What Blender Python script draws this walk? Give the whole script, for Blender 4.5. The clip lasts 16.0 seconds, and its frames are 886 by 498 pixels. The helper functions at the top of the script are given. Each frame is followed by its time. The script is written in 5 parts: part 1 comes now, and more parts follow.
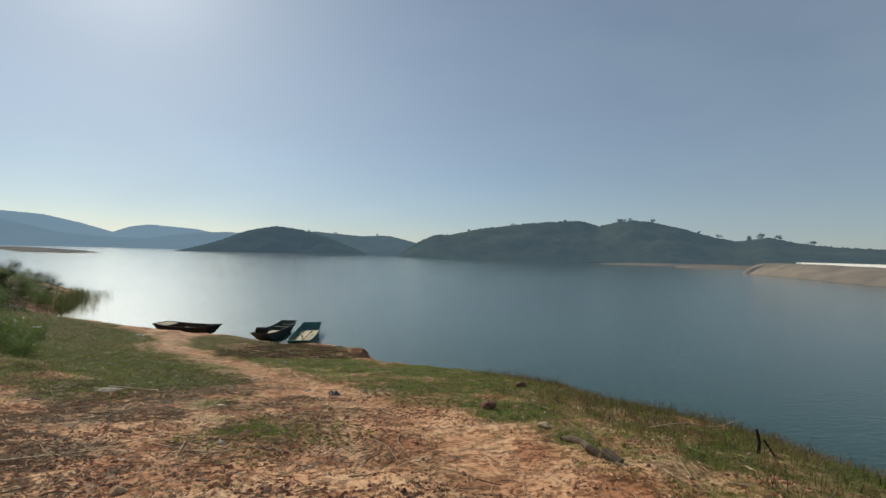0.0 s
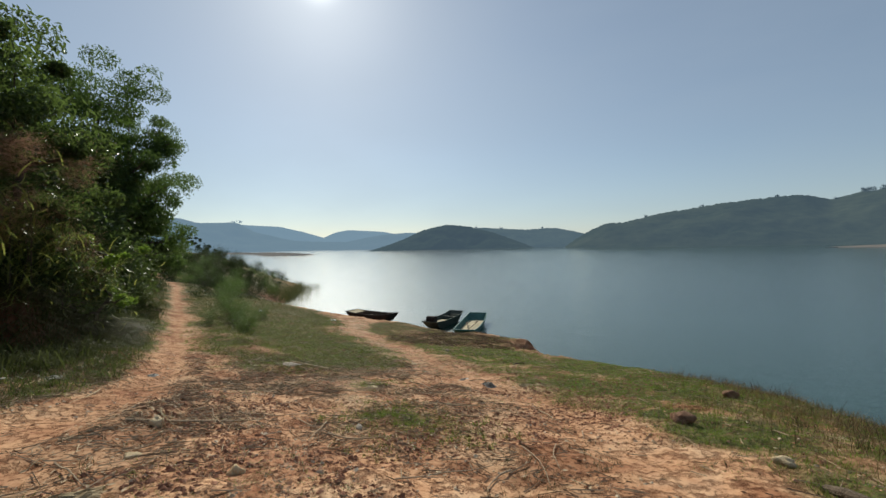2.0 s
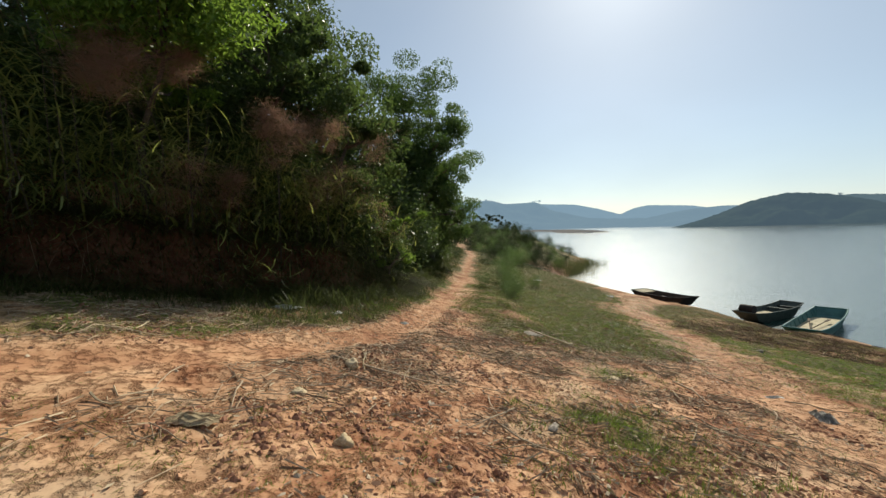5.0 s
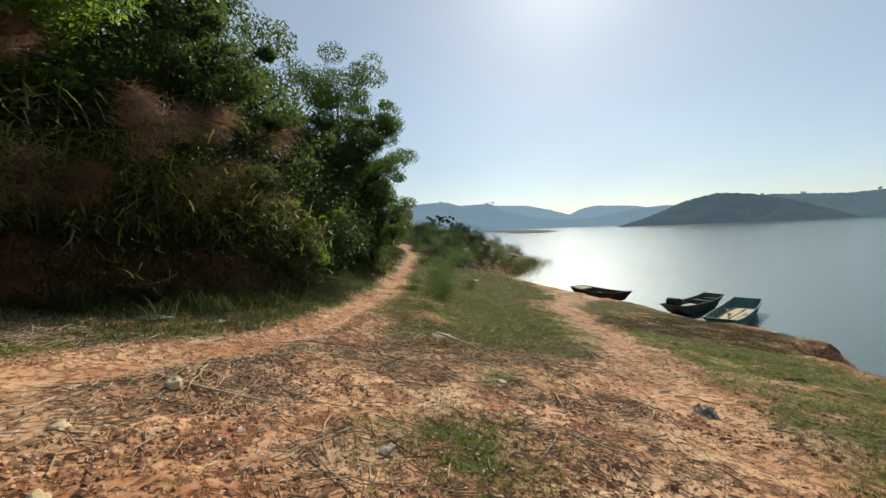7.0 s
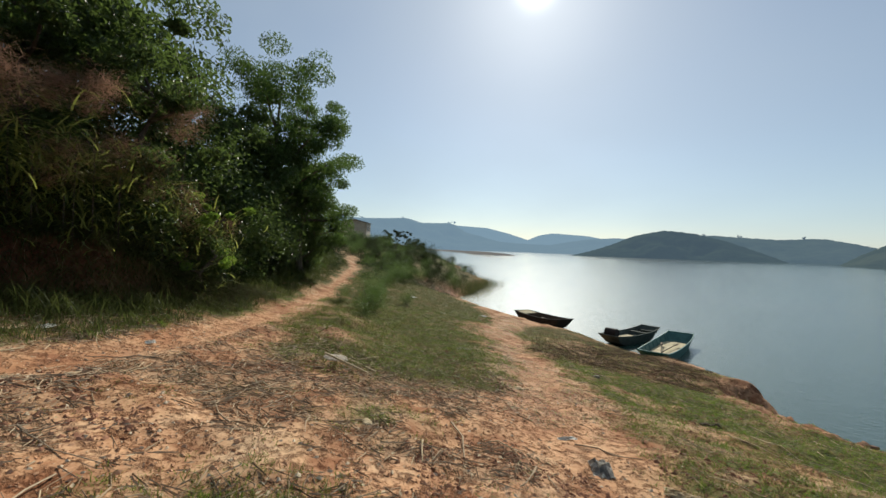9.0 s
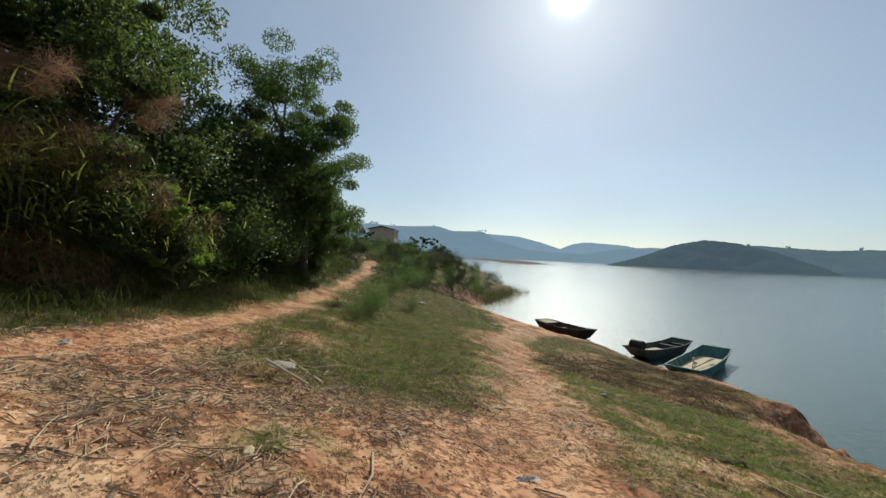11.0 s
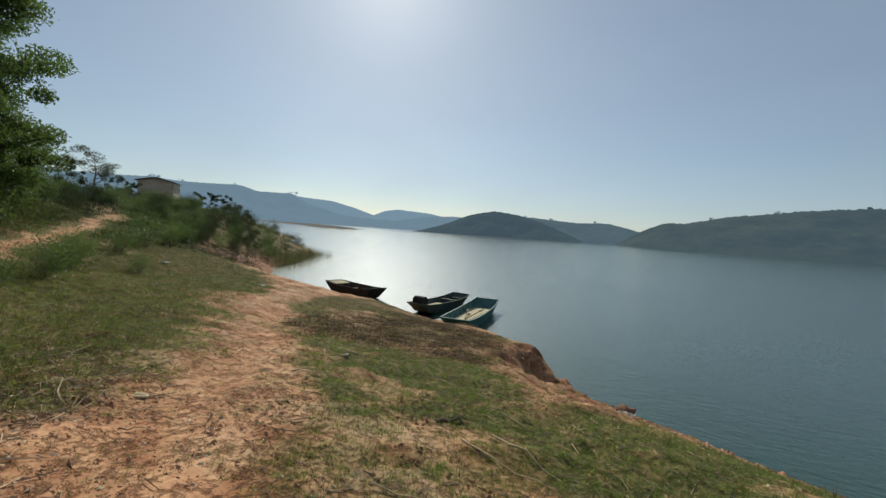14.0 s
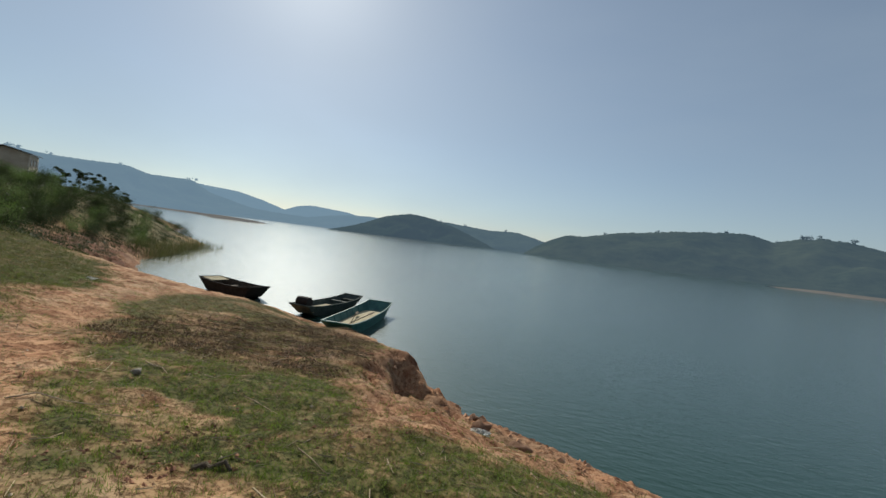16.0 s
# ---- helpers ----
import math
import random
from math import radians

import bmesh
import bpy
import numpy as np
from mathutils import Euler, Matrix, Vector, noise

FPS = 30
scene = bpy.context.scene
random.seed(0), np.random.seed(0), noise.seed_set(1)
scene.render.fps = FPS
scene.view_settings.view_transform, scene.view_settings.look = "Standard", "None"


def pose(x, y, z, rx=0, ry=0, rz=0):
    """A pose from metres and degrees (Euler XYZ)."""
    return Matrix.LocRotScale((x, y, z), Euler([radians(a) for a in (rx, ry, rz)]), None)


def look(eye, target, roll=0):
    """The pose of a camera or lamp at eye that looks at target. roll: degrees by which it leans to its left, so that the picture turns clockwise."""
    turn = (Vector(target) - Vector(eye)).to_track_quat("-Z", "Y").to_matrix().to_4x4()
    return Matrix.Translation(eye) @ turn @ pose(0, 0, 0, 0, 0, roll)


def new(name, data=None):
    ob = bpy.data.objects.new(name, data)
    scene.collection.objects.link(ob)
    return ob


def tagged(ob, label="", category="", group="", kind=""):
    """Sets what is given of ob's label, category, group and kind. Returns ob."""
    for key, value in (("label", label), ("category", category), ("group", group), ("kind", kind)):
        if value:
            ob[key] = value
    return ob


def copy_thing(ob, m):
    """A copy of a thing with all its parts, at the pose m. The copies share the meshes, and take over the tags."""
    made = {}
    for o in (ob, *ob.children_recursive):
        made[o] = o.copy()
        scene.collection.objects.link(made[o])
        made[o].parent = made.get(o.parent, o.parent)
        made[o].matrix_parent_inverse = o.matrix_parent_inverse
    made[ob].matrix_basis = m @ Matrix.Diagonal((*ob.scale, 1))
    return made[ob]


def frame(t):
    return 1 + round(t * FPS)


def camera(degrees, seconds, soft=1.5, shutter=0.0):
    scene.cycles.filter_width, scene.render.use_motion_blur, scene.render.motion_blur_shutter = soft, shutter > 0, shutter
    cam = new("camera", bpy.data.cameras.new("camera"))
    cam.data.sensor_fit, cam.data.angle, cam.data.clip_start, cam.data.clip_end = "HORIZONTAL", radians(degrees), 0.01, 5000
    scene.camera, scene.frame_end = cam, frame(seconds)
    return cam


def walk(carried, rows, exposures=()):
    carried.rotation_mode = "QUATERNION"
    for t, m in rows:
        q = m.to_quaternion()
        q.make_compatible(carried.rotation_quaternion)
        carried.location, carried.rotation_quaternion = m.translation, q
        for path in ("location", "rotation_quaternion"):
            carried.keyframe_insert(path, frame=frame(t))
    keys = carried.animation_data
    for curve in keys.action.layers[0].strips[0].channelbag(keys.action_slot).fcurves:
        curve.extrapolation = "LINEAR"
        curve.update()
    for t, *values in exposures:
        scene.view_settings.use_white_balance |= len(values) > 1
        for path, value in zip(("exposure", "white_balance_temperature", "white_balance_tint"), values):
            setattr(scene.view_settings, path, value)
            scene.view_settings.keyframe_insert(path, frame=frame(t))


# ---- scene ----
cam = camera(93.5, 16.0)
PATH = [
    (0, (0.336, -0.739, 1.872), (0.318, 1.261, 1.892), 1.3),
    (0.5, (0.374, -0.454, 1.776), (0.154, 1.534, 1.736), 0.3),
    (1, (0.382, -0.16, 1.675), (-0.038, 1.795, 1.647), -1.0),
    (1.5, (0.382, 0.097, 1.608), (-0.205, 2.009, 1.592), -1.2),
    (2, (0.403, 0.361, 1.542), (-0.379, 2.201, 1.531), -1.2),
    (2.5, (0.393, 0.656, 1.454), (-0.584, 2.401, 1.444), -0.9),
    (3, (0.369, 0.997, 1.374), (-0.831, 2.597, 1.377), -0.3),
    (3.5, (0.256, 1.291, 1.27), (-1.209, 2.651, 1.238), -1.0),
    (3.7, (0.227, 1.413, 1.247), (-1.328, 2.671, 1.217), -1.5),
    (5.8, (0.174, 2.356, 1.085), (-1.607, 3.261, 0.985), -1.6),
    (6, (0.179, 2.47, 1.072), (-1.581, 3.414, 0.97), -1.7),
    (6.5, (0.193, 2.787, 1.026), (-1.5, 3.847, 0.931), -2.0),
    (7, (0.237, 3.098, 1.008), (-1.42, 4.216, 0.925), -2.5),
    (7.5, (0.191, 3.359, 0.956), (-1.45, 4.502, 0.9), -2.0),
    (8, (0.159, 3.661, 0.952), (-1.468, 4.825, 0.932), -0.4),
    (8.5, (0.115, 3.952, 0.946), (-1.469, 5.171, 0.962), 2.0),
    (9, (0.074, 4.317, 0.89), (-1.468, 5.591, 0.888), 1.9),
    (9.5, (0.022, 4.601, 0.858), (-1.561, 5.822, 0.811), 0.9),
    (10, (-0.03, 4.946, 0.813), (-1.608, 6.174, 0.796), 0.9),
    (10.2, (-0.03, 5.07, 0.791), (-1.612, 6.294, 0.779), 1.2),
    (12.3, (-0.247, 6.695, 0.508), (-1.956, 7.729, 0.601), 3.8),
    (12.5, (-0.217, 6.816, 0.472), (-1.926, 7.85, 0.56), 4.0),
    (13, (-0.22, 7.151, 0.459), (-1.834, 8.33, 0.509), 4.6),
    (13.5, (-0.276, 7.546, 0.349), (-1.588, 9.056, 0.346), 4.1),
    (14, (-0.257, 7.895, 0.272), (-1.235, 9.637, 0.186), 3.7),
    (14.5, (-0.241, 8.223, 0.24), (-1.055, 10.047, 0.139), 2.3),
    (15, (-0.132, 8.591, 0.254), (-0.858, 10.455, 0.248), 3.7),
    (15.5, (0.096, 8.908, 0.279), (-0.572, 10.793, 0.267), 6.1),
    (16, (0.314, 9.184, 0.255), (-0.298, 11.088, 0.216), 6.9),
]
walk(cam, [(t, look(eye, target, roll)) for t, eye, target, roll in PATH],
     [(0, -0.25, 6400, 5), (2.0, -0.15, 6450, 5), (3.5, 0.0, 6550, 5), (6.0, 0.15, 6650, 5), (9.3, 0.0, 6500, 5), (12.6, -0.04, 6450, 5), (14.0, -0.2, 6450, 5), (16.0, -0.22, 6400, 5)])

# ---- world, sun ----
WATER = -3.9
SUN_AZ, SUN_EL = 39.0, 32.0  # degrees: to the left of +y, and up
world = bpy.data.worlds.new("sky")
scene.world = world
world.use_nodes = True
wn = world.node_tree.nodes
sky = wn.new("ShaderNodeTexSky")
sky.sky_type = "NISHITA"
sky.sun_disc = False
sky.sun_elevation = radians(SUN_EL)
sky.sun_rotation = radians(-SUN_AZ)
sky.altitude = 200
sky.air_density, sky.dust_density, sky.ozone_density = 1.0, 0.3, 2.2
wn["Background"].inputs["Strength"].default_value = 0.089
wl = world.node_tree.links
haze = wn.new("ShaderNodeHueSaturation")  # a hazy, milky sky
haze.inputs["Saturation"].default_value = 0.88
wl.new(sky.outputs[0], haze.inputs["Color"])
SUN_WAY = Vector((-math.sin(radians(SUN_AZ)) * math.cos(radians(SUN_EL)), math.cos(radians(SUN_AZ)) * math.cos(radians(SUN_EL)), math.sin(radians(SUN_EL))))


def sky_math(op, a, b):
    m = wn.new("ShaderNodeMath")
    m.operation = op
    for socket, v in zip(m.inputs, (a, b)):
        if isinstance(v, (int, float)):
            socket.default_value = v
        else:
            wl.new(v, socket)
    return m.outputs[0]


def sky_mix(mode, fac, a, b):
    m = wn.new("ShaderNodeMix")
    m.data_type, m.blend_type = "RGBA", mode
    for socket, v in ((m.inputs[0], fac), (m.inputs[6], a), (m.inputs[7], b)):
        if isinstance(v, (int, float)):
            socket.default_value = v
        elif isinstance(v, tuple):
            socket.default_value = (*v, 1)
        else:
            wl.new(v, socket)
    return m.outputs[2]


# a thin veil of high cloud, drawn out in faint streaks
sky_at = wn.new("ShaderNodeTexCoord")
drawn = wn.new("ShaderNodeMapping")
drawn.inputs["Rotation"].default_value = (0.2, 0.1, radians(35))
drawn.inputs["Scale"].default_value = (1.2, 3.2, 5.0)
wl.new(sky_at.outputs["Generated"], drawn.inputs["Vector"])
cirrus = wn.new("ShaderNodeTexNoise")
cirrus.inputs["Scale"].default_value = 1.1
cirrus.inputs["Detail"].default_value = 5
cirrus.inputs["Roughness"].default_value = 0.5
wl.new(drawn.outputs[0], cirrus.inputs["Vector"])
veil = sky_math("ADD", 0.12, sky_math("MULTIPLY", cirrus.outputs["Fac"], 0.5))
air = sky_mix("MIX", veil, haze.outputs[0], (4.6, 5.5, 6.7))
# the bright haze close round the sun
toward = wn.new("ShaderNodeVectorMath")
toward.operation = "DOT_PRODUCT"
toward.inputs[1].default_value = SUN_WAY
wl.new(sky_at.outputs["Generated"], toward.inputs[0])
cosine = sky_math("MAXIMUM", toward.outputs["Value"], 0.0)
glow = sky_math("ADD", sky_math("MULTIPLY", sky_math("POWER", cosine, 110.0), 2.2), sky_math("MULTIPLY", sky_math("POWER", cosine, 2000.0), 12.0))
glow = sky_math("ADD", glow, sky_math("MULTIPLY", sky_math("POWER", cosine, 7.0), 1.3))
air = sky_mix("ADD", 1.0, air, sky_mix("MULTIPLY", 1.0, (1.0, 0.97, 0.92), glow))
wl.new(air, wn["Background"].inputs["Color"])
sun_data = bpy.data.lights.new("sun", "SUN")
sun_data.energy, sun_data.angle, sun_data.color = 5.0, radians(0.55), (1.0, 0.93, 0.82)
sun = new("sun", sun_data)
sun.matrix_world = look(SUN_WAY * 100, (0, 0, 0))

# ---- small tools ----


def lattice(ix, iy, seed):
    h = (ix.astype(np.int64) * 374761393 + iy.astype(np.int64) * 668265263 + seed * 1442695041) & 0xFFFFFFFF
    h = ((h ^ (h >> 13)) * 1274126177) & 0xFFFFFFFF
    return ((h ^ (h >> 16)) & 0xFFFF) / 65535.0


def noise2(x, y, seed=0):
    """Smooth value noise, 0 to 1, for arrays."""
    x, y = np.asarray(x, float), np.asarray(y, float)
    ix, iy = np.floor(x), np.floor(y)
    fx, fy = x - ix, y - iy
    fx, fy = fx * fx * (3 - 2 * fx), fy * fy * (3 - 2 * fy)
    a = lattice(ix, iy, seed) * (1 - fx) + lattice(ix + 1, iy, seed) * fx
    b = lattice(ix, iy + 1, seed) * (1 - fx) + lattice(ix + 1, iy + 1, seed) * fx
    return a * (1 - fy) + b * fy


def fbm(x, y, seed=0, octaves=4):
    total, amp, norm = 0.0, 1.0, 0.0
    for k in range(octaves):
        total = total + amp * noise2(np.asarray(x) * 2 ** k, np.asarray(y) * 2 ** k, seed + k)
        norm += amp
        amp *= 0.5
    return total / norm


def ramp(v, a, b):
    u = np.clip((np.asarray(v, float) - a) / (b - a), 0, 1)
    return u * u * (3 - 2 * u)


def line_distance(x, y, pts):
    """Distance from arrays of places to a polyline."""
    best = np.full(np.shape(x), 1e9)
    for (ax, ay), (bx, by) in zip(pts[:-1], pts[1:]):
        dx, dy = bx - ax, by - ay
        u = np.clip(((x - ax) * dx + (y - ay) * dy) / (dx * dx + dy * dy), 0, 1)
        best = np.minimum(best, np.hypot(x - ax - u * dx, y - ay - u * dy))
    return best


def inside(x, y, pts):
    odd = np.zeros(np.shape(x), bool)
    for (ax, ay), (bx, by) in zip(pts, pts[1:] + pts[:1]):
        if ay != by:
            odd ^= ((ay > y) != (by > y)) & (x < (bx - ax) * (y - ay) / (by - ay) + ax)
    return odd


def line_x(y, pts):
    """x of a polyline that runs along y, at the given y."""
    p = sorted((b, a) for a, b in pts)
    return np.interp(y, [q[0] for q in p], [q[1] for q in p])


# -- ground shape
SHORE = [(34, -30), (19, -6), (14.5, 3), (11.4, 9.6), (9.5, 12), (6.2, 15.3), (3.3, 17.3), (0.5, 18.5), (-1.5, 19.2), (-2.4, 19.8), (-4.5, 21.4), (-6.7, 23.0),
         (-9, 24.3), (-13, 25.8), (-18, 26.3), (-20.5, 25.8), (-23, 26.8), (-26, 28.6), (-31, 32.3), (-34, 37), (-37, 41), (-44, 50), (-56, 58), (-68, 64), (-79, 75), (-84, 80), (-100, 84), (-150, 120)]
LAND = SHORE + [(-400, 200), (-4600, 300), (-4600, -4600), (4600, -4600)]
PATH_LEFT = [(-2.2, -6), (-3.6, -2), (-4.2, 0.6), (-4.5, 1.8), (-5.1, 2.9), (-6.0, 4.2), (-8.0, 5.9), (-10.4, 7.6), (-15, 11), (-20, 14.3), (-23.2, 16.5), (-27, 18), (-36, 23)]
PATH_BOATS = [(2.0, -3), (1.7, 1), (0.7, 4.2), (-0.6, 6.4), (-2.2, 8), (-3.9, 9.6), (-5.8, 11.8), (-7.6, 13.6), (-9.2, 15.2), (-11, 18), (-13.5, 22), (-16, 25)]
CUT = [(-7.4, -8), (-7.6, -3), (-7.9, 1.2), (-8.6, 2.8), (-9.4, 4.6), (-11.6, 7.0), (-16.5, 10.2), (-21.5, 13.2), (-26, 16), (-36, 20)]


def shore_distance(x, y):
    d = line_distance(x, y, SHORE)
    return np.where(inside(x, y, LAND), d, -d)


MIDDLE = [(-5.1, 9.6), (-4.95, 8.4), (-5.6, 7.2), (-7.4, 6.9), (-9.8, 7.9), (-15, 11.5), (-20, 14.8), (-24, 17.4), (-24, 20), (-20.5, 21.5), (-15, 19.2), (-13.2, 18), (-11.6, 16), (-8.4, 12.9), (-6.2, 11.3)]
SWARD = [(2.7, 2.5), (2.0, 4.0), (1.4, 5.4), (0.5, 6.3), (-0.65, 7.05), (-1.5, 8.3), (-2.07, 9.4), (-3.0, 10.4), (-4.2, 11.5), (-6.4, 13.3), (-8.2, 14.8), (-10.6, 17), (-12, 19.5), (-12, 24), (12, 22), (18, 3), (20, -8), (3, -8)]
BARE = [(-4.6, 19.4), (-3.9, 17.4), (-3.0, 15.3), (-1.8, 13.1), (-0.9, 13.9), (0.4, 14.7), (2.2, 15.4), (3.4, 18), (0, 20), (-3, 21)]


DRY = [(-12.5, 24), (-12, 19), (-8.6, 14.8), (-6.5, 14.0), (-4.6, 15.0), (-3.4, 16.2), (-4.4, 19.4), (-8, 24)]


def within(x, y, pts, seed, wobble=1.4, soft=0.45, scale=0.9):
    """1 inside an outline, 0 outside, with a ragged soft edge."""
    d = line_distance(x, y, pts + pts[:1])
    d = np.where(inside(x, y, pts), d, -d) + wobble * (fbm(x * scale, y * scale, seed, 4) - 0.5)
    return ramp(d, -soft, soft)


def mounds(x, y):
    """Low heaps of red clay beside the footpath."""
    return np.exp(-((x + 8.1) ** 2 / 0.7 + (y - 8.15) ** 2 / 0.3)) + 0.9 * np.exp(-((x + 10.5) ** 2 / 0.8 + (y - 9.55) ** 2 / 0.3))


def height(x, y, fine=True):
    x, y = np.asarray(x, float), np.asarray(y, float)
    cx, cy = np.clip(x, -26, 2), np.clip(y, -3, 24)
    z = 0.42 + 0.03436 * cx - 0.199 * cy + 0.005384 * cx * cx + 0.00038 * cx * cy + 0.001796 * cy * cy
    z = z - 0.05 * np.clip(x - 2, 0, 12) + 0.052 * np.clip(-26 - x, 0, 60) + 0.02 * np.clip(-3 - y, 0, 30) - 0.04 * np.clip(y - 24, 0, 60)
    # the cut bank and the wooded slope behind it
    beyond = np.clip(line_x(y, CUT) - x, -5, 40)
    steep = 1 - ramp(y, 3.6, 7.5)
    rag = 0.25 * (fbm(x * 1.6, y * 1.6, 31) - 0.5)
    z = z + ramp(beyond + rag * 2, 0.0, 0.55) * (0.95 + rag) * steep + 0.22 * np.clip(beyond, 0, 8) * (1 - 0.5 * ramp(y, 10, 18)) * ramp(-x, 4, 9)
    z = z + 0.14 * mounds(x, y)
    d = shore_distance(x, y)
    scarp = np.interp(y, [14.5, 16, 17.5, 18.6, 19.8, 21], [-2.6, -3.4, -4.2, -4.0, -3.6, -3.4]) + 1.3 * (fbm(x * 1.5, y * 1.5, 77, 4) - 0.5)
    scarp = scarp + 1.3 * (1 - ramp(d, 0.5, 1.5))
    bluff = ramp(x, -7.8, -6.8) * (1 - ramp(x - scarp, -0.8, 1.0)) + ramp(-x, 24, 26) * (1 - ramp(-x, 33, 36))
    flat = ramp(-x, 12, 15) * (1 - ramp(-x, 21.5, 24))
    dd = np.clip(d, 0, 60) + (fbm(x * 0.9, y * 0.9, 5) - 0.5) * 0.7 * ramp(d, 0.0, 0.6)
    open_bank = np.where(dd < 1.6, 0.3 * dd, 0.48 + 0.46 * (dd - 1.6))
    cliff = (0.8 - 0.45 * ramp(-x, 20, 24)) * ramp(dd + 0.5 * (fbm(x * 2.1, y * 2.1, 9) - 0.5), 0.25, 0.95) + 0.32 * dd
    beach = 0.13 * dd + 0.045 * dd * dd
    bank = open_bank * (1 - np.maximum(bluff, flat)) + cliff * bluff + beach * flat
    rim = WATER + bank
    k = 0.35
    h = np.clip(0.5 + 0.5 * (rim - z) / k, 0, 1)
    z = rim * (1 - h) + z * h - k * h * (1 - h)
    z = np.where(d < 0, WATER - 0.05 - 0.3 * np.clip(-d, 0, 12), z)
    if fine:
        z = z + within(x, y, BARE, 62, 1.0, 0.35, 1.3) * (0.22 * (fbm(x * 2.6 + 1.2 * y, y * 1.1, 16, 4) - 0.5) + 0.07 * (fbm(x * 9, y * 9, 17, 2) - 0.5)) * ramp(d, 0.1, 0.6)
        near = np.exp(-np.clip(np.hypot(x + 4, y - 8) - 18, 0, 200) / 20)
        tracks = np.minimum(line_distance(x, y, PATH_LEFT), line_distance(x, y, PATH_BOATS))
        rough = 0.35 + 0.65 * ramp(tracks, 0.2, 0.8)
        z = z + near * rough * (0.13 * (fbm(x * 0.55, y * 0.55, 3, 3) - 0.5) + 0.11 * (fbm(x * 2.3, y * 2.3, 4, 3) - 0.5) + 0.06 * (fbm(x * 6, y * 6, 6, 2) - 0.5)) * ramp(d, -0.3, 0.5)
        hollow = np.exp(-((x + 2.9) ** 2 / 1.6 + (y - 18.2) ** 2 / 3.2)) + np.exp(-((x + 26.5) ** 2 / 14 + (y - 27.5) ** 2 / 9))
        z = z - hollow * 0.32 * ramp(fbm(x * 1.9 + y, y * 1.3, 15, 3), 0.45, 0.62)
        z = z - 0.05 * (1 - ramp(line_distance(x, y, PATH_LEFT), 0.15, 0.6)) - 0.04 * (1 - ramp(line_distance(x, y, PATH_BOATS), 0.2, 0.6))
    return z
# -- end of ground shape


def grass_cover(x, y):
    """How grassy a place is, 0 to 1."""
    x, y = np.asarray(x, float), np.asarray(y, float)
    a, b = line_distance(x, y, PATH_LEFT) * (1 + 2.2 * ramp(y, 4.5, 9)), line_distance(x, y, PATH_BOATS)
    right = within(x, y, SWARD, 60)
    middle = within(x, y, MIDDLE, 61, 1.8, 0.7)
    west = ramp(line_x(y, PATH_LEFT) - x, 0.5 - 0.25 * ramp(y, 5, 8), 1.2 - 0.5 * ramp(y, 5, 8)) * 0.75 * (1 - (1 - ramp(y, 3.6, 6.5)) * ramp(line_x(y, CUT) - x, -0.1, 0.2))
    patch = 0.7 * np.exp(-((x + 2.65) ** 2 / 0.12 + (y - 4.6) ** 2 / 0.2)) + 0.7 * np.exp(-((x + 2.0) ** 2 / 0.2 + (y - 4.8) ** 2 / 0.1)) + 0.5 * np.exp(-((x + 3.6) ** 2 + (y - 6.6) ** 2) / 0.2)
    patch = patch * ramp(fbm(x * 3.1, y * 3.1, 66, 3), 0.35, 0.6)
    g = np.maximum(np.maximum(right * (0.35 + 0.65 * ramp(y, 2.0, 6.5)), middle), np.maximum(west, patch))
    g = g * ramp(a + 0.4 * (fbm(x * 2, y * 2, 53) - 0.5), 0.2, 0.6)
    straw = 0.55 + 1.1 * ramp(fbm(x * 0.8, y * 0.8, 12, 4), 0.34, 0.6)
    g = g * np.maximum(straw * (0.55 + 0.6 * ramp(fbm(x * 2.6, y * 2.6, 13, 3), 0.32, 0.55)), 0.9 * middle)
    g = g * (1 - 0.9 * within(x, y, BARE, 62, 1.0, 0.35, 1.3)) * (1 - 0.9 * np.clip(mounds(x, y), 0, 1))
    point = ramp(-x, 20.5, 23) * ramp(shore_distance(x, y), 2.2, 4.5) * ramp(line_distance(x, y, PATH_LEFT), 0.25, 0.7)
    g = np.maximum(g, 0.9 * point)
    return np.clip(g * ramp(shore_distance(x, y) + 0.9 * (fbm(x * 0.9, y * 0.9, 58) - 0.5), 0.6, 1.6), 0, 1)


def litter_cover(x, y):
    """Dark, dry stalks and dead leaves on the clay."""
    x, y = np.asarray(x, float), np.asarray(y, float)
    a = line_distance(x, y, PATH_LEFT)
    between = ramp(line_x(y, PATH_BOATS) - x, -0.2, 0.8) * ramp(x - line_x(y, PATH_LEFT), 0.2, 0.7)
    foot = ramp(line_x(y, PATH_LEFT) - x, 0.4, 0.9) * (1 - ramp(line_x(y, CUT) - x, -0.1, 0.2))
    dry = ramp(fbm(x * 0.5, y * 0.5, 44, 3), 0.5, 0.6) * ramp(y, 14, 18) * ramp(x, -10, -7)
    between = between * (0.25 + 1.0 * np.exp(-((x + 5.0) ** 2 + (y - 5.2) ** 2) / 8.5) + 0.8 * np.exp(-((x + 3.9) ** 2 + (y - 8.0) ** 2) / 3.5))
    m = np.maximum(np.maximum(between, foot * 0.9), dry) * ramp(a, 0.2, 0.5)
    return np.clip(m * ramp(fbm(x * 1.3, y * 1.3, 21, 4), 0.40, 0.64), 0, 1)


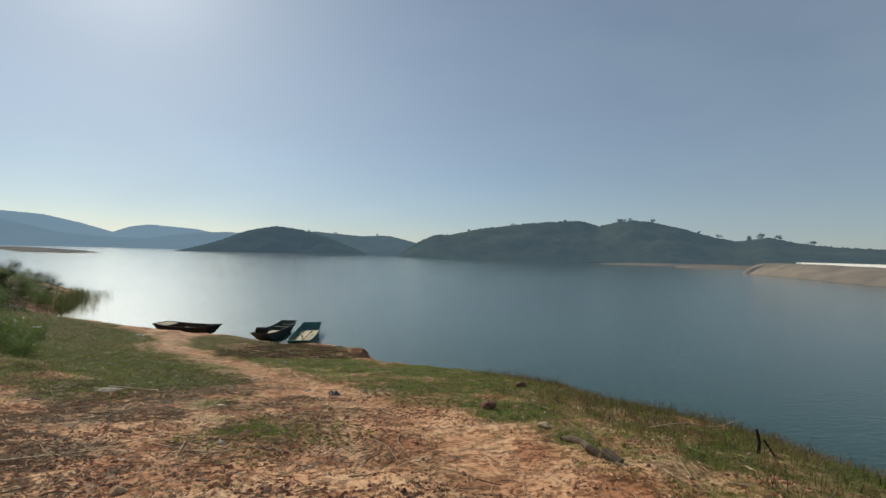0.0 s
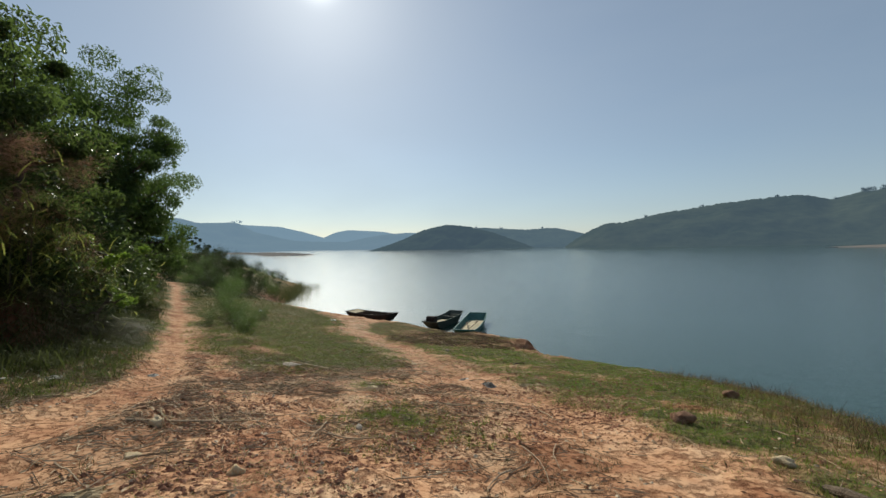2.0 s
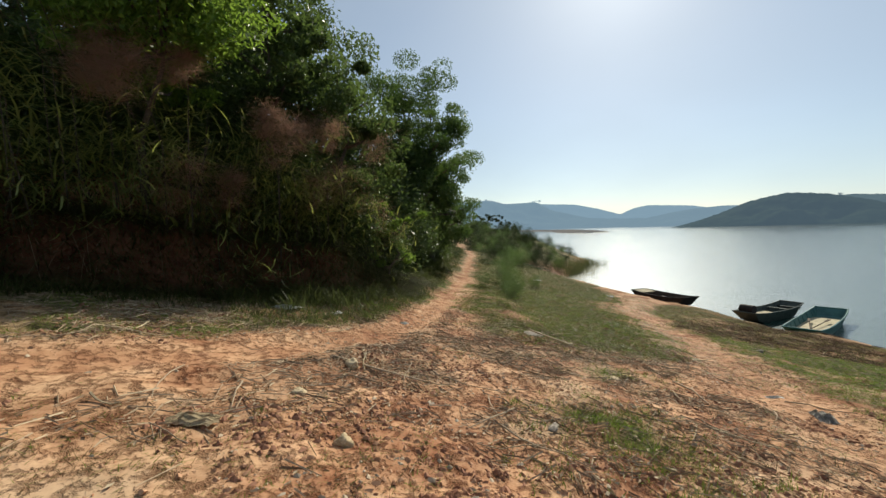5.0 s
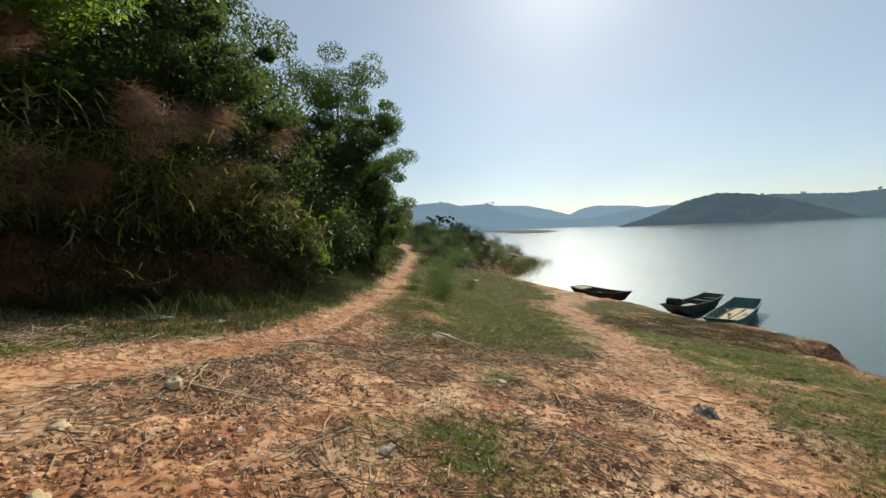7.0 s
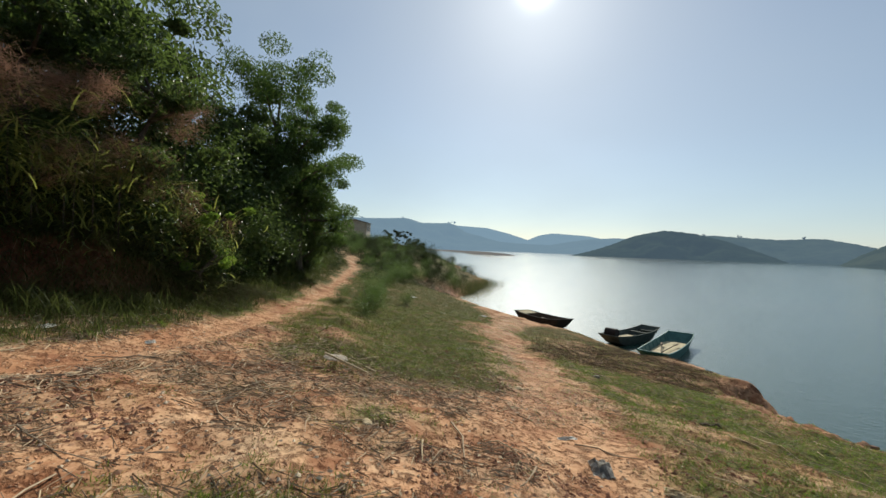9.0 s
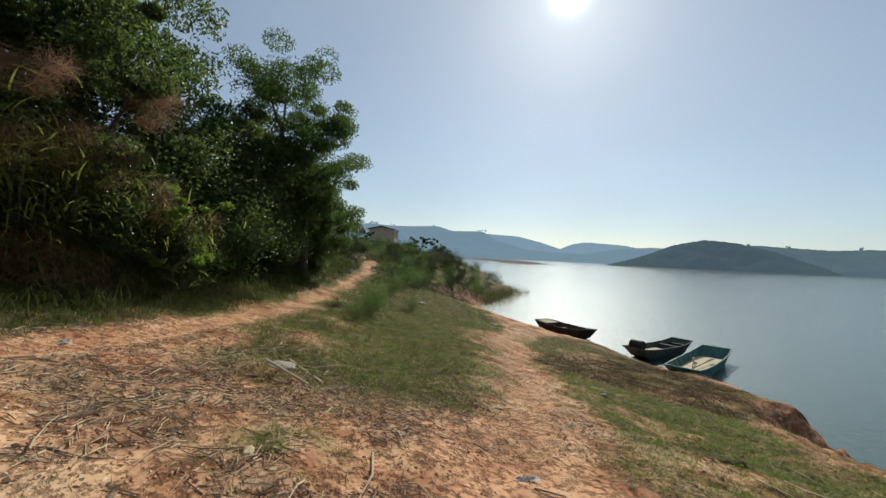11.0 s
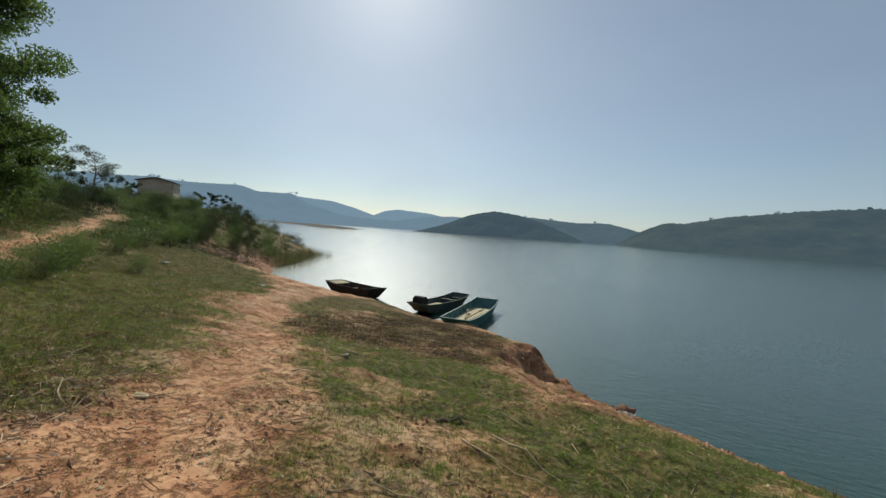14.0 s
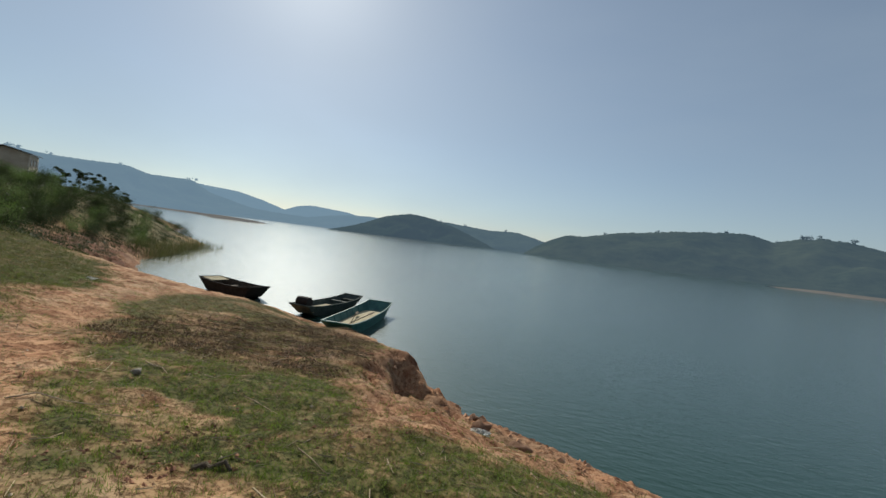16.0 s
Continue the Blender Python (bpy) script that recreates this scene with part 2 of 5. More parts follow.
def mesh_from(name, verts, faces, material, smooth=False):
    """A mesh from numpy arrays: verts (n, 3), faces (m, 3 or 4)."""
    me = bpy.data.meshes.new(name)
    verts, faces = np.asarray(verts, np.float32), np.asarray(faces, np.int32)
    k = faces.shape[1]
    me.vertices.add(len(verts))
    me.vertices.foreach_set("co", verts.ravel())
    me.loops.add(faces.size)
    me.loops.foreach_set("vertex_index", faces.ravel())
    me.polygons.add(len(faces))
    me.polygons.foreach_set("loop_start", np.arange(0, faces.size, k, dtype=np.int32))
    me.update(calc_edges=True)
    me.polygons.foreach_set("use_smooth", np.full(len(faces), smooth))
    if material:
        me.materials.append(material)
    return me


def part(name, bm, material, parent, label=""):
    me = bpy.data.meshes.new(name)
    bm.normal_update()
    bm.to_mesh(me)
    bm.free()
    me.materials.append(material)
    ob = new(name, me)
    ob.parent = parent
    return tagged(ob, label)


def part_mesh(name, me, parent, label=""):
    ob = new(name, me)
    ob.parent = parent
    return tagged(ob, label)


def thing(name, place, label, category, group="", rz=0.0):
    ob = new(name)
    ob.empty_display_size = 0.1
    ob.matrix_world = pose(*place, 0, 0, rz)
    return tagged(ob, label, category, group)


# ---- materials ----
def material(name, rough=0.8, spec=0.3):
    m = bpy.data.materials.new(name)
    m.use_nodes = True
    n, l = m.node_tree.nodes, m.node_tree.links
    b = n["Principled BSDF"]
    b.inputs["Roughness"].default_value = rough
    b.inputs["Specular IOR Level"].default_value = spec
    return m, n, l, b


def noise_node(n, l, scale, detail=5, rough=0.6, vector=None):
    t = n.new("ShaderNodeTexNoise")
    t.inputs["Scale"].default_value = scale
    t.inputs["Detail"].default_value = detail
    t.inputs["Roughness"].default_value = rough
    if vector is None:
        c = n.new("ShaderNodeTexCoord")
        vector = c.outputs["Object"]
    l.new(vector, t.inputs["Vector"])
    return t.outputs["Fac"]


def ramp_node(n, l, fac, *stops):
    r = n.new("ShaderNodeValToRGB")
    while len(r.color_ramp.elements) < len(stops):
        r.color_ramp.elements.new(0.5)
    for e, (p, c) in zip(r.color_ramp.elements, stops):
        e.position, e.color = p, (*c, 1)
    l.new(fac, r.inputs["Fac"])
    return r.outputs["Color"]


def mix_node(n, l, fac, a, b, mode="MIX"):
    m = n.new("ShaderNodeMix")
    m.data_type, m.blend_type = "RGBA", mode
    for socket, v in ((m.inputs[0], fac), (m.inputs[6], a), (m.inputs[7], b)):
        if isinstance(v, (int, float)):
            socket.default_value = v
        elif isinstance(v, tuple):
            socket.default_value = (*v, 1)
        else:
            l.new(v, socket)
    return m.outputs[2]


def math_node(n, l, op, a, b):
    m = n.new("ShaderNodeMath")
    m.operation = op
    m.use_clamp = True
    for socket, v in zip(m.inputs, (a, b)):
        if isinstance(v, (int, float)):
            socket.default_value = v
        else:
            l.new(v, socket)
    return m.outputs[0]


def bump(n, l, b, h, strength, distance):
    u = n.new("ShaderNodeBump")
    u.inputs["Strength"].default_value = strength
    u.inputs["Distance"].default_value = distance
    l.new(h, u.inputs["Height"])
    l.new(u.outputs[0], b.inputs["Normal"])


def grainy(name, dark, light, scale=6, rough=0.85, relief=0.02, spec=0.2, metal=0.0):
    """A plain rough surface with grain at two scales."""
    m, n, l, b = material(name, rough, spec)
    big, small = noise_node(n, l, scale, 4), noise_node(n, l, scale * 9, 4)
    c = ramp_node(n, l, big, (0.3, dark), (0.7, light))
    c = mix_node(n, l, 0.35, c, ramp_node(n, l, small, (0.3, dark), (0.7, light)))
    l.new(c, b.inputs["Base Color"])
    b.inputs["Metallic"].default_value = metal
    bump(n, l, b, small, 0.6, relief)
    return m


def leafy(name, dark, light, through_light, gloss=0.35):
    """Leaves: each its own green, lit through."""
    m, n, l, b = material(name, 0.45, gloss)
    g = n.new("ShaderNodeNewGeometry")
    c = ramp_node(n, l, g.outputs["Random Per Island"], (0.0, dark), (0.75, light), (1.0, tuple(1.25 * v for v in light)))
    l.new(c, b.inputs["Base Color"])
    t = n.new("ShaderNodeBsdfTranslucent")
    l.new(mix_node(n, l, 0.6, c, through_light), t.inputs["Color"])
    s = n.new("ShaderNodeMixShader")
    s.inputs[0].default_value = 0.48
    l.new(b.outputs[0], s.inputs[1])
    l.new(t.outputs[0], s.inputs[2])
    l.new(s.outputs[0], n["Material Output"].inputs["Surface"])
    return m


def ground_material():
    m, n, l, b = material("clay_ground", 0.95, 0.12)
    at = n.new("ShaderNodeAttribute")
    at.attribute_name = "cover"
    sep = n.new("ShaderNodeSeparateColor")
    l.new(at.outputs["Color"], sep.inputs[0])
    grass, track, litter, raw = sep.outputs[0], sep.outputs[1], sep.outputs[2], at.outputs["Alpha"]
    big, mid = noise_node(n, l, 0.5, 5), noise_node(n, l, 3.2, 6, 0.65)
    fine, tiny = noise_node(n, l, 17, 6, 0.7), noise_node(n, l, 70, 3, 0.7)
    clay = ramp_node(n, l, mid, (0.28, (0.36, 0.155, 0.08)), (0.5, (0.51, 0.255, 0.13)), (0.72, (0.63, 0.375, 0.21)))
    clay = mix_node(n, l, 0.6, clay, ramp_node(n, l, fine, (0.36, (0.32, 0.14, 0.065)), (0.64, (0.74, 0.47, 0.27))))
    clay = mix_node(n, l, math_node(n, l, "MULTIPLY", ramp_node(n, l, big, (0.45, (0, 0, 0)), (0.62, (1, 1, 1))), 0.35), clay, (0.52, 0.37, 0.22))
    speck = ramp_node(n, l, noise_node(n, l, 34, 4, 0.75), (0.33, (0.42, 0.34, 0.28)), (0.42, (1, 1, 1)))
    clay = mix_node(n, l, 0.5, clay, speck, "MULTIPLY")
    patchy = noise_node(n, l, 1.3, 4, 0.55)
    clay = mix_node(n, l, 0.8, clay, ramp_node(n, l, patchy, (0.38, (0.50, 0.35, 0.30)), (0.5, (1, 1, 1)), (0.68, (1.0, 1.0, 1.0))), "MULTIPLY")
    clay = mix_node(n, l, math_node(n, l, "MULTIPLY", ramp_node(n, l, patchy, (0.53, (0, 0, 0)), (0.63, (1, 1, 1))), 0.4), clay, (0.66, 0.47, 0.30))
    crumbs = noise_node(n, l, 7.5, 6, 0.72)
    clay = mix_node(n, l, 0.6, clay, ramp_node(n, l, crumbs, (0.39, (0.48, 0.36, 0.31)), (0.5, (1, 1, 1))), "MULTIPLY")
    # dark red soil; shade under the cut bank's growth is in the colour too
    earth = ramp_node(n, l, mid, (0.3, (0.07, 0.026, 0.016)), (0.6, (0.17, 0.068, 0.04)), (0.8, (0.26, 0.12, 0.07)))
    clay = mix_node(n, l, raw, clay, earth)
    tread = ramp_node(n, l, mid, (0.34, (0.29, 0.125, 0.066)), (0.5, (0.45, 0.225, 0.115)), (0.68, (0.58, 0.33, 0.18)))
    clay = mix_node(n, l, math_node(n, l, "MULTIPLY", track, 0.6), clay, tread)
    dead = ramp_node(n, l, fine, (0.25, (0.075, 0.038, 0.022)), (0.5, (0.18, 0.098, 0.056)), (0.75, (0.37, 0.24, 0.145)))
    lit_mask = math_node(n, l, "MULTIPLY", litter, ramp_node(n, l, fine, (0.36, (0, 0, 0)), (0.5, (1, 1, 1))))
    c = mix_node(n, l, math_node(n, l, "MULTIPLY", lit_mask, 0.5), clay, dead)
    sod = ramp_node(n, l, fine, (0.25, (0.026, 0.034, 0.010)), (0.5, (0.085, 0.086, 0.025)), (0.75, (0.22, 0.165, 0.07)))
    g_mask = math_node(n, l, "MULTIPLY", grass, ramp_node(n, l, mid, (0.2, (0.35, 0.35, 0.35)), (0.5, (1, 1, 1))))
    c = mix_node(n, l, g_mask, c, sod)
    l.new(c, b.inputs["Base Color"])
    h = math_node(n, l, "ADD", math_node(n, l, "MULTIPLY", fine, 0.6), math_node(n, l, "MULTIPLY", tiny, 0.3))
    h = math_node(n, l, "ADD", h, math_node(n, l, "MULTIPLY", crumbs, 1.1))
    bump(n, l, b, h, 1.0, 0.095)
    return m


def water_material():
    m, n, l, b = material("lake_water", 0.5, 0.4)
    b.inputs["IOR"].default_value = 1.33
    b.inputs["Coat Weight"].default_value = 1.0
    b.inputs["Coat Roughness"].default_value = 0.06
    b.inputs["Coat IOR"].default_value = 1.33
    c = n.new("ShaderNodeTexCoord")
    mp = n.new("ShaderNodeMapping")
    mp.inputs["Rotation"].default_value = (0, 0, radians(-25))
    mp.inputs["Scale"].default_value = (0.6, 1.7, 1)
    l.new(c.outputs["Object"], mp.inputs["Vector"])
    rip, swell = noise_node(n, l, 3.6, 4, 0.55, mp.outputs[0]), noise_node(n, l, 0.5, 2, 0.5, mp.outputs[0])
    calm = noise_node(n, l, 0.02, 3, 0.5, mp.outputs[0])
    l.new(ramp_node(n, l, calm, (0.3, (0.009, 0.042, 0.028)), (0.7, (0.013, 0.052, 0.036))), b.inputs["Base Color"])
    h = math_node(n, l, "ADD", math_node(n, l, "MULTIPLY", rip, 0.65), math_node(n, l, "MULTIPLY", swell, 0.35))
    bump(n, l, b, h, 0.4, 0.1)
    l.new(b.inputs["Normal"].links[0].from_socket, b.inputs["Coat Normal"])
    return m


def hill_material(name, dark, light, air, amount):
    """Woods and clearings, with the lit air of distance mixed in as a glow."""
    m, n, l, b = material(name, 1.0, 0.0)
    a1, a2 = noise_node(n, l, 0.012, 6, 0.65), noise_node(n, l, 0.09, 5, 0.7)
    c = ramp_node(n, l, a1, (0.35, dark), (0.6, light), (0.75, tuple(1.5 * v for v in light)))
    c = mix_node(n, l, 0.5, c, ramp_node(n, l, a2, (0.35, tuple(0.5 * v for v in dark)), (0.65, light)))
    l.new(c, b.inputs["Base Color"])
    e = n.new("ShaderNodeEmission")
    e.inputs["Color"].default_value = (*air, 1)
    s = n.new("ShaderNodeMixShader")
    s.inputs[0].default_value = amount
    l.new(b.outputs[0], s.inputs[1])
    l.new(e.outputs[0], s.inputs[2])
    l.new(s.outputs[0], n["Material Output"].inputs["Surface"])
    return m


GROUND, LAKE = ground_material(), water_material()
STONE_TAN = grainy("tan_stone", (0.42, 0.30, 0.16), (0.68, 0.53, 0.33), 9, 0.9, 0.03)
STONE_PALE = grainy("pale_stone", (0.46, 0.34, 0.19), (0.70, 0.56, 0.37), 9, 0.9, 0.03)
STONE_RED = grainy("red_brown_stone", (0.12, 0.06, 0.04), (0.30, 0.17, 0.10), 8, 0.9, 0.03)
STONE_GREY = grainy("grey_stone", (0.22, 0.18, 0.14), (0.42, 0.36, 0.29), 8, 0.9, 0.03)
STICK = grainy("dry_stick", (0.22, 0.15, 0.095), (0.58, 0.45, 0.30), 7, 0.9, 0.01)
STRAW = grainy("pale_straw", (0.36, 0.27, 0.15), (0.62, 0.50, 0.32), 7, 0.8, 0.01)
CHARRED = grainy("blackened_wood", (0.012, 0.010, 0.009), (0.05, 0.04, 0.035), 9, 0.85, 0.02)
LOG = grainy("weathered_log", (0.045, 0.03, 0.02), (0.21, 0.16, 0.11), 10, 0.9, 0.04)
BARK = grainy("bark", (0.05, 0.04, 0.03), (0.16, 0.13, 0.10), 6, 0.9, 0.03)
HULL_DARK = grainy("tarred_planks", (0.014, 0.013, 0.012), (0.05, 0.043, 0.038), 4, 0.85, 0.01, 0.12)
HULL_INNER = grainy("worn_brown_planks", (0.05, 0.035, 0.025), (0.16, 0.11, 0.075), 4, 0.8, 0.01)
HULL_GREEN = grainy("faded_green_paint", (0.012, 0.075, 0.062), (0.04, 0.17, 0.14), 3, 0.5, 0.006, 0.4)
HULL_GREEN_IN = grainy("scuffed_green_paint", (0.02, 0.075, 0.065), (0.07, 0.17, 0.15), 3, 0.6, 0.006, 0.4)
HULL_OLIVE = grainy("greyed_olive_planks", (0.035, 0.042, 0.036), (0.11, 0.125, 0.105), 4, 0.8, 0.01, 0.15)
DECK_SAND = grainy("sandy_deck", (0.34, 0.28, 0.17), (0.58, 0.50, 0.34), 4, 0.9, 0.01)
RUBBER = grainy("dark_drum", (0.012, 0.011, 0.011), (0.045, 0.035, 0.03), 5, 0.8, 0.005, 0.15)
PLASTIC = grainy("dirty_white_plastic", (0.45, 0.44, 0.40), (0.78, 0.77, 0.72), 12, 0.55, 0.01, 0.4)
CLOTH_GREY = grainy("grey_rag", (0.12, 0.11, 0.095), (0.66, 0.63, 0.57), 14, 0.9, 0.02)
LEAF_DARK = leafy("dark_leaves", (0.019, 0.030, 0.012), (0.064, 0.092, 0.033), (0.16, 0.24, 0.05), 0.45)
LEAF_MID = leafy("green_leaves", (0.020, 0.035, 0.012), (0.062, 0.098, 0.030), (0.16, 0.26, 0.05))
LEAF_BRIGHT = leafy("fresh_leaves", (0.05, 0.085, 0.017), (0.13, 0.21, 0.038), (0.36, 0.54, 0.07))
BLADE = leafy("cane_leaves", (0.06, 0.075, 0.024), (0.21, 0.235, 0.07), (0.44, 0.48, 0.10), 0.6)
RANK = leafy("rank_grass", (0.026, 0.034, 0.011), (0.085, 0.096, 0.030), (0.12, 0.15, 0.04), 0.08)
PLUME = leafy("dry_plumes", (0.20, 0.115, 0.08), (0.42, 0.27, 0.19), (0.40, 0.24, 0.16), 0.08)
TURF = leafy("short_grass", (0.045, 0.07, 0.014), (0.15, 0.20, 0.04), (0.32, 0.44, 0.06), 0.1)
SLOPE = leafy("slope_grass", (0.032, 0.038, 0.012), (0.115, 0.122, 0.036), (0.17, 0.20, 0.048), 0.08)
DRY_GRASS = leafy("dry_grass", (0.08, 0.055, 0.026), (0.22, 0.16, 0.075), (0.20, 0.14, 0.06), 0.1)
DEAD = leafy("dead_growth", (0.03, 0.02, 0.013), (0.09, 0.058, 0.036), (0.06, 0.036, 0.02), 0.03)
REED = leafy("dark_reeds", (0.02, 0.026, 0.012), (0.07, 0.075, 0.03), (0.12, 0.13, 0.04), 0.15)

# ---- ground, one sheet to the horizon ----
def axis(lo, hi, step, far):
    core = np.arange(lo, hi + step / 2, step)
    out, s, v = [], step, hi
    while v < far:
        s *= 1.16
        v += s
        out.append(v)
    down, s, v = [], step, lo
    while v > -far:
        s *= 1.16
        v -= s
        down.append(v)
    return np.concatenate([down[::-1], core, out])


def build_ground():
    xs, ys = axis(-24, 11, 0.1, 4600), axis(-4, 27, 0.1, 4600)
    gx, gy = np.meshgrid(xs, ys)
    x, y = gx.ravel(), gy.ravel()
    z = height(x, y)
    w, h = len(xs), len(ys)
    i = (np.arange(h - 1)[:, None] * w + np.arange(w - 1)[None]).ravel()
    me = mesh_from("ground", np.stack([x, y, z], 1), np.stack([i, i + 1, i + w + 1, i + w], 1), GROUND, True)
    g = grass_cover(x, y)
    far = ramp(np.hypot(x + 4, y - 8), 30, 45)
    # cut bank face: coloured darker for its red soil and for its shade
    shaded_cut_face = (1 - ramp(y, 4.5, 8.0)) * ramp(line_x(y, CUT) - x, -0.15, 0.1) * (1 - ramp(line_x(y, CUT) - x, 1.2, 2.2))
    sd = shore_distance(x, y)
    raw = np.maximum(np.clip(1.9 * np.exp(-((x + 26.0) ** 2 / 20 + (y - 27.0) ** 2 / 12)), 0, 1), ramp(-x, 21, 24) * (1 - ramp(-x, 33, 36)) * (1 - ramp(sd, 3.6, 5.2)) * ramp(sd, 0.1, 0.4))
    raw = np.maximum(raw, 0.45 * within(x, y, BARE, 62, 1.0, 0.35, 1.3) + 0.4 * within(x, y, DRY, 64) * ramp(x, -9, -6.5))
    raw = np.maximum(raw, 0.5 * np.clip(mounds(x, y), 0, 1))
    g = np.maximum(g * (1 - far), far * ramp(shore_distance(x, y), 0.2, 0.9) * 0.95) * (1 - raw)
    tr = np.maximum(1 - ramp(line_distance(x, y, PATH_LEFT) * (1 + 1.6 * ramp(y, 4.5, 9)) + 0.5 * (fbm(x * 2, y * 2, 50) - 0.5), 0.05, 0.42), 0.6 * (1 - ramp(line_distance(x, y, PATH_BOATS) + 1.3 * (fbm(x * 1.2, y * 1.2, 51) - 0.5), 0.1, 0.9)))
    col = me.attributes.new("cover", "FLOAT_COLOR", "POINT")
    col.data.foreach_set("color", np.stack([g, tr, litter_cover(x, y), np.clip(0.9 * np.maximum(shaded_cut_face, raw * (0.6 + 0.4 * ramp(fbm(x, y, 57), 0.3, 0.6))), 0, 1)], 1).astype(np.float32).ravel())
    tagged(new("ground", me), "orange clay lakeside ground with patchy grass and worn tracks", "ground", kind="structure")


build_ground()
S = 4700
lake = mesh_from("water", [(-S, -S, WATER), (S, -S, WATER), (S, S, WATER), (-S, S, WATER)], [(0, 1, 2, 3)], LAKE)
tagged(new("water", lake), "calm teal reservoir water with fine ripples", "lake", kind="structure")


# ---- far shores ----
def hill(name, label, profile, near, far_d, mat, bumpy, seed, step=0.12):
    """A range of hills along the lake: profile of (degrees left of +y, degrees up), its foot and crest at those distances."""
    p = sorted(profile)
    az = np.arange(p[0][0], p[-1][0] + step / 2, step)
    el = np.interp(az, [q[0] for q in p], [q[1] for q in p])
    k = np.hanning(13)[1:-1]
    el = np.convolve(np.pad(el, 5, mode="edge"), k / k.sum(), "valid")
    tufts = bumpy * (fbm(az * 6, az * 0 + seed, seed, 3) - 0.5)
    rows = 26
    u = np.concatenate([np.linspace(0, 1, rows), [1.25, 1.6]])
    a = np.radians(az)[None, :]
    dist = near + (far_d - near) * u[:, None] + 0 * a
    crest = np.maximum(1.87 + far_d * np.tan(np.radians(el)), WATER - 1)[None, :]
    x, y = -np.sin(a) * dist, np.cos(a) * dist
    size = (far_d - near) * 0.42
    shape = np.concatenate([np.linspace(0, 1, rows) ** 0.85, [0.75, 0.0]])[:, None]
    z = WATER - 1.5 + (crest - WATER + 1.5) * shape
    lump = fbm(x / size, y / size, seed + 9, 4) - 0.5
    z = z + lump * (crest - WATER) * 0.8 * np.clip(shape * (1 - shape) * 4, 0, 1) * (u[:, None] < 1)
    z[rows - 1] += np.tan(np.radians(tufts)) * far_d * ramp(crest[0], WATER, WATER + 8)
    w, h = len(az), len(u)
    i = (np.arange(h - 1)[:, None] * w + np.arange(w - 1)[None]).ravel()
    me = mesh_from(name, np.stack([x.ravel(), y.ravel(), z.ravel()], 1), np.stack([i, i + w, i + w + 1, i + 1], 1), mat, True)
    return tagged(new(name, me), label, "hill", kind="structure")


# haze of distance, put into the far materials as blue emission
HAZE_GLOW = (0.33, 0.49, 0.66)
H_FAR = hill_material("hill_far", (0.03, 0.045, 0.03), (0.06, 0.075, 0.05), HAZE_GLOW, 0.60)
H_BLUE = hill_material("hill_blue", (0.03, 0.045, 0.03), (0.06, 0.075, 0.05), HAZE_GLOW, 0.5)
H_MID = hill_material("hill_mid", (0.02, 0.032, 0.02), (0.045, 0.058, 0.036), HAZE_GLOW, 0.25)
H_NEAR = hill_material("hill_near", (0.014, 0.024, 0.014), (0.05, 0.058, 0.032), HAZE_GLOW, 0.17)
H_ISLE = hill_material("hill_isle", (0.014, 0.024, 0.014), (0.034, 0.045, 0.027), HAZE_GLOW, 0.18)
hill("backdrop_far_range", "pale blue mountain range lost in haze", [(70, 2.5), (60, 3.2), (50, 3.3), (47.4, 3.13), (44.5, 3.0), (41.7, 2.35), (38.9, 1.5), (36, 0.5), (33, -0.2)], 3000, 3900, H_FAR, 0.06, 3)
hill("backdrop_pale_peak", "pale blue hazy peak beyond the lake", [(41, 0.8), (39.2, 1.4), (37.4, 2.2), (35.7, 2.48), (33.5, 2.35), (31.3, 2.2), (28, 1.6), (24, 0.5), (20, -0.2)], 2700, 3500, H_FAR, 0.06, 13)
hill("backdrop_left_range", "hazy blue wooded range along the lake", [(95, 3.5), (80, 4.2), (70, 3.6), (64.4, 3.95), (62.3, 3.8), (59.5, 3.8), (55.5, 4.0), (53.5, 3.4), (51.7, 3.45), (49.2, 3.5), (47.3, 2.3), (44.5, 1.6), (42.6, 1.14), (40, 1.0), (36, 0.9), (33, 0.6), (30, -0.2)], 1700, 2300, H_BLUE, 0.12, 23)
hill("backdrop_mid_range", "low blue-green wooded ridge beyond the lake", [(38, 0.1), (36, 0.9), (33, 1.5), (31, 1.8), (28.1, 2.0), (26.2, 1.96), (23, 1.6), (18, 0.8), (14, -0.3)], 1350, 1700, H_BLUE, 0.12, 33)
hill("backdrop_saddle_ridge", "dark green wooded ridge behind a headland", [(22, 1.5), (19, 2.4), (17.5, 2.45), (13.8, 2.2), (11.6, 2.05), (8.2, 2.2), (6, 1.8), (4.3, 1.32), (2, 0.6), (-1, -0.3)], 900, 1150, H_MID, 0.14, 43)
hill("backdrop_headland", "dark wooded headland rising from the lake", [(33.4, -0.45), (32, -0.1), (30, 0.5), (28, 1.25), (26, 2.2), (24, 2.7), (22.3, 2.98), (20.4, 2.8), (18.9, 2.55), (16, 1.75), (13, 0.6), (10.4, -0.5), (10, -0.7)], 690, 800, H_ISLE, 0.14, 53)
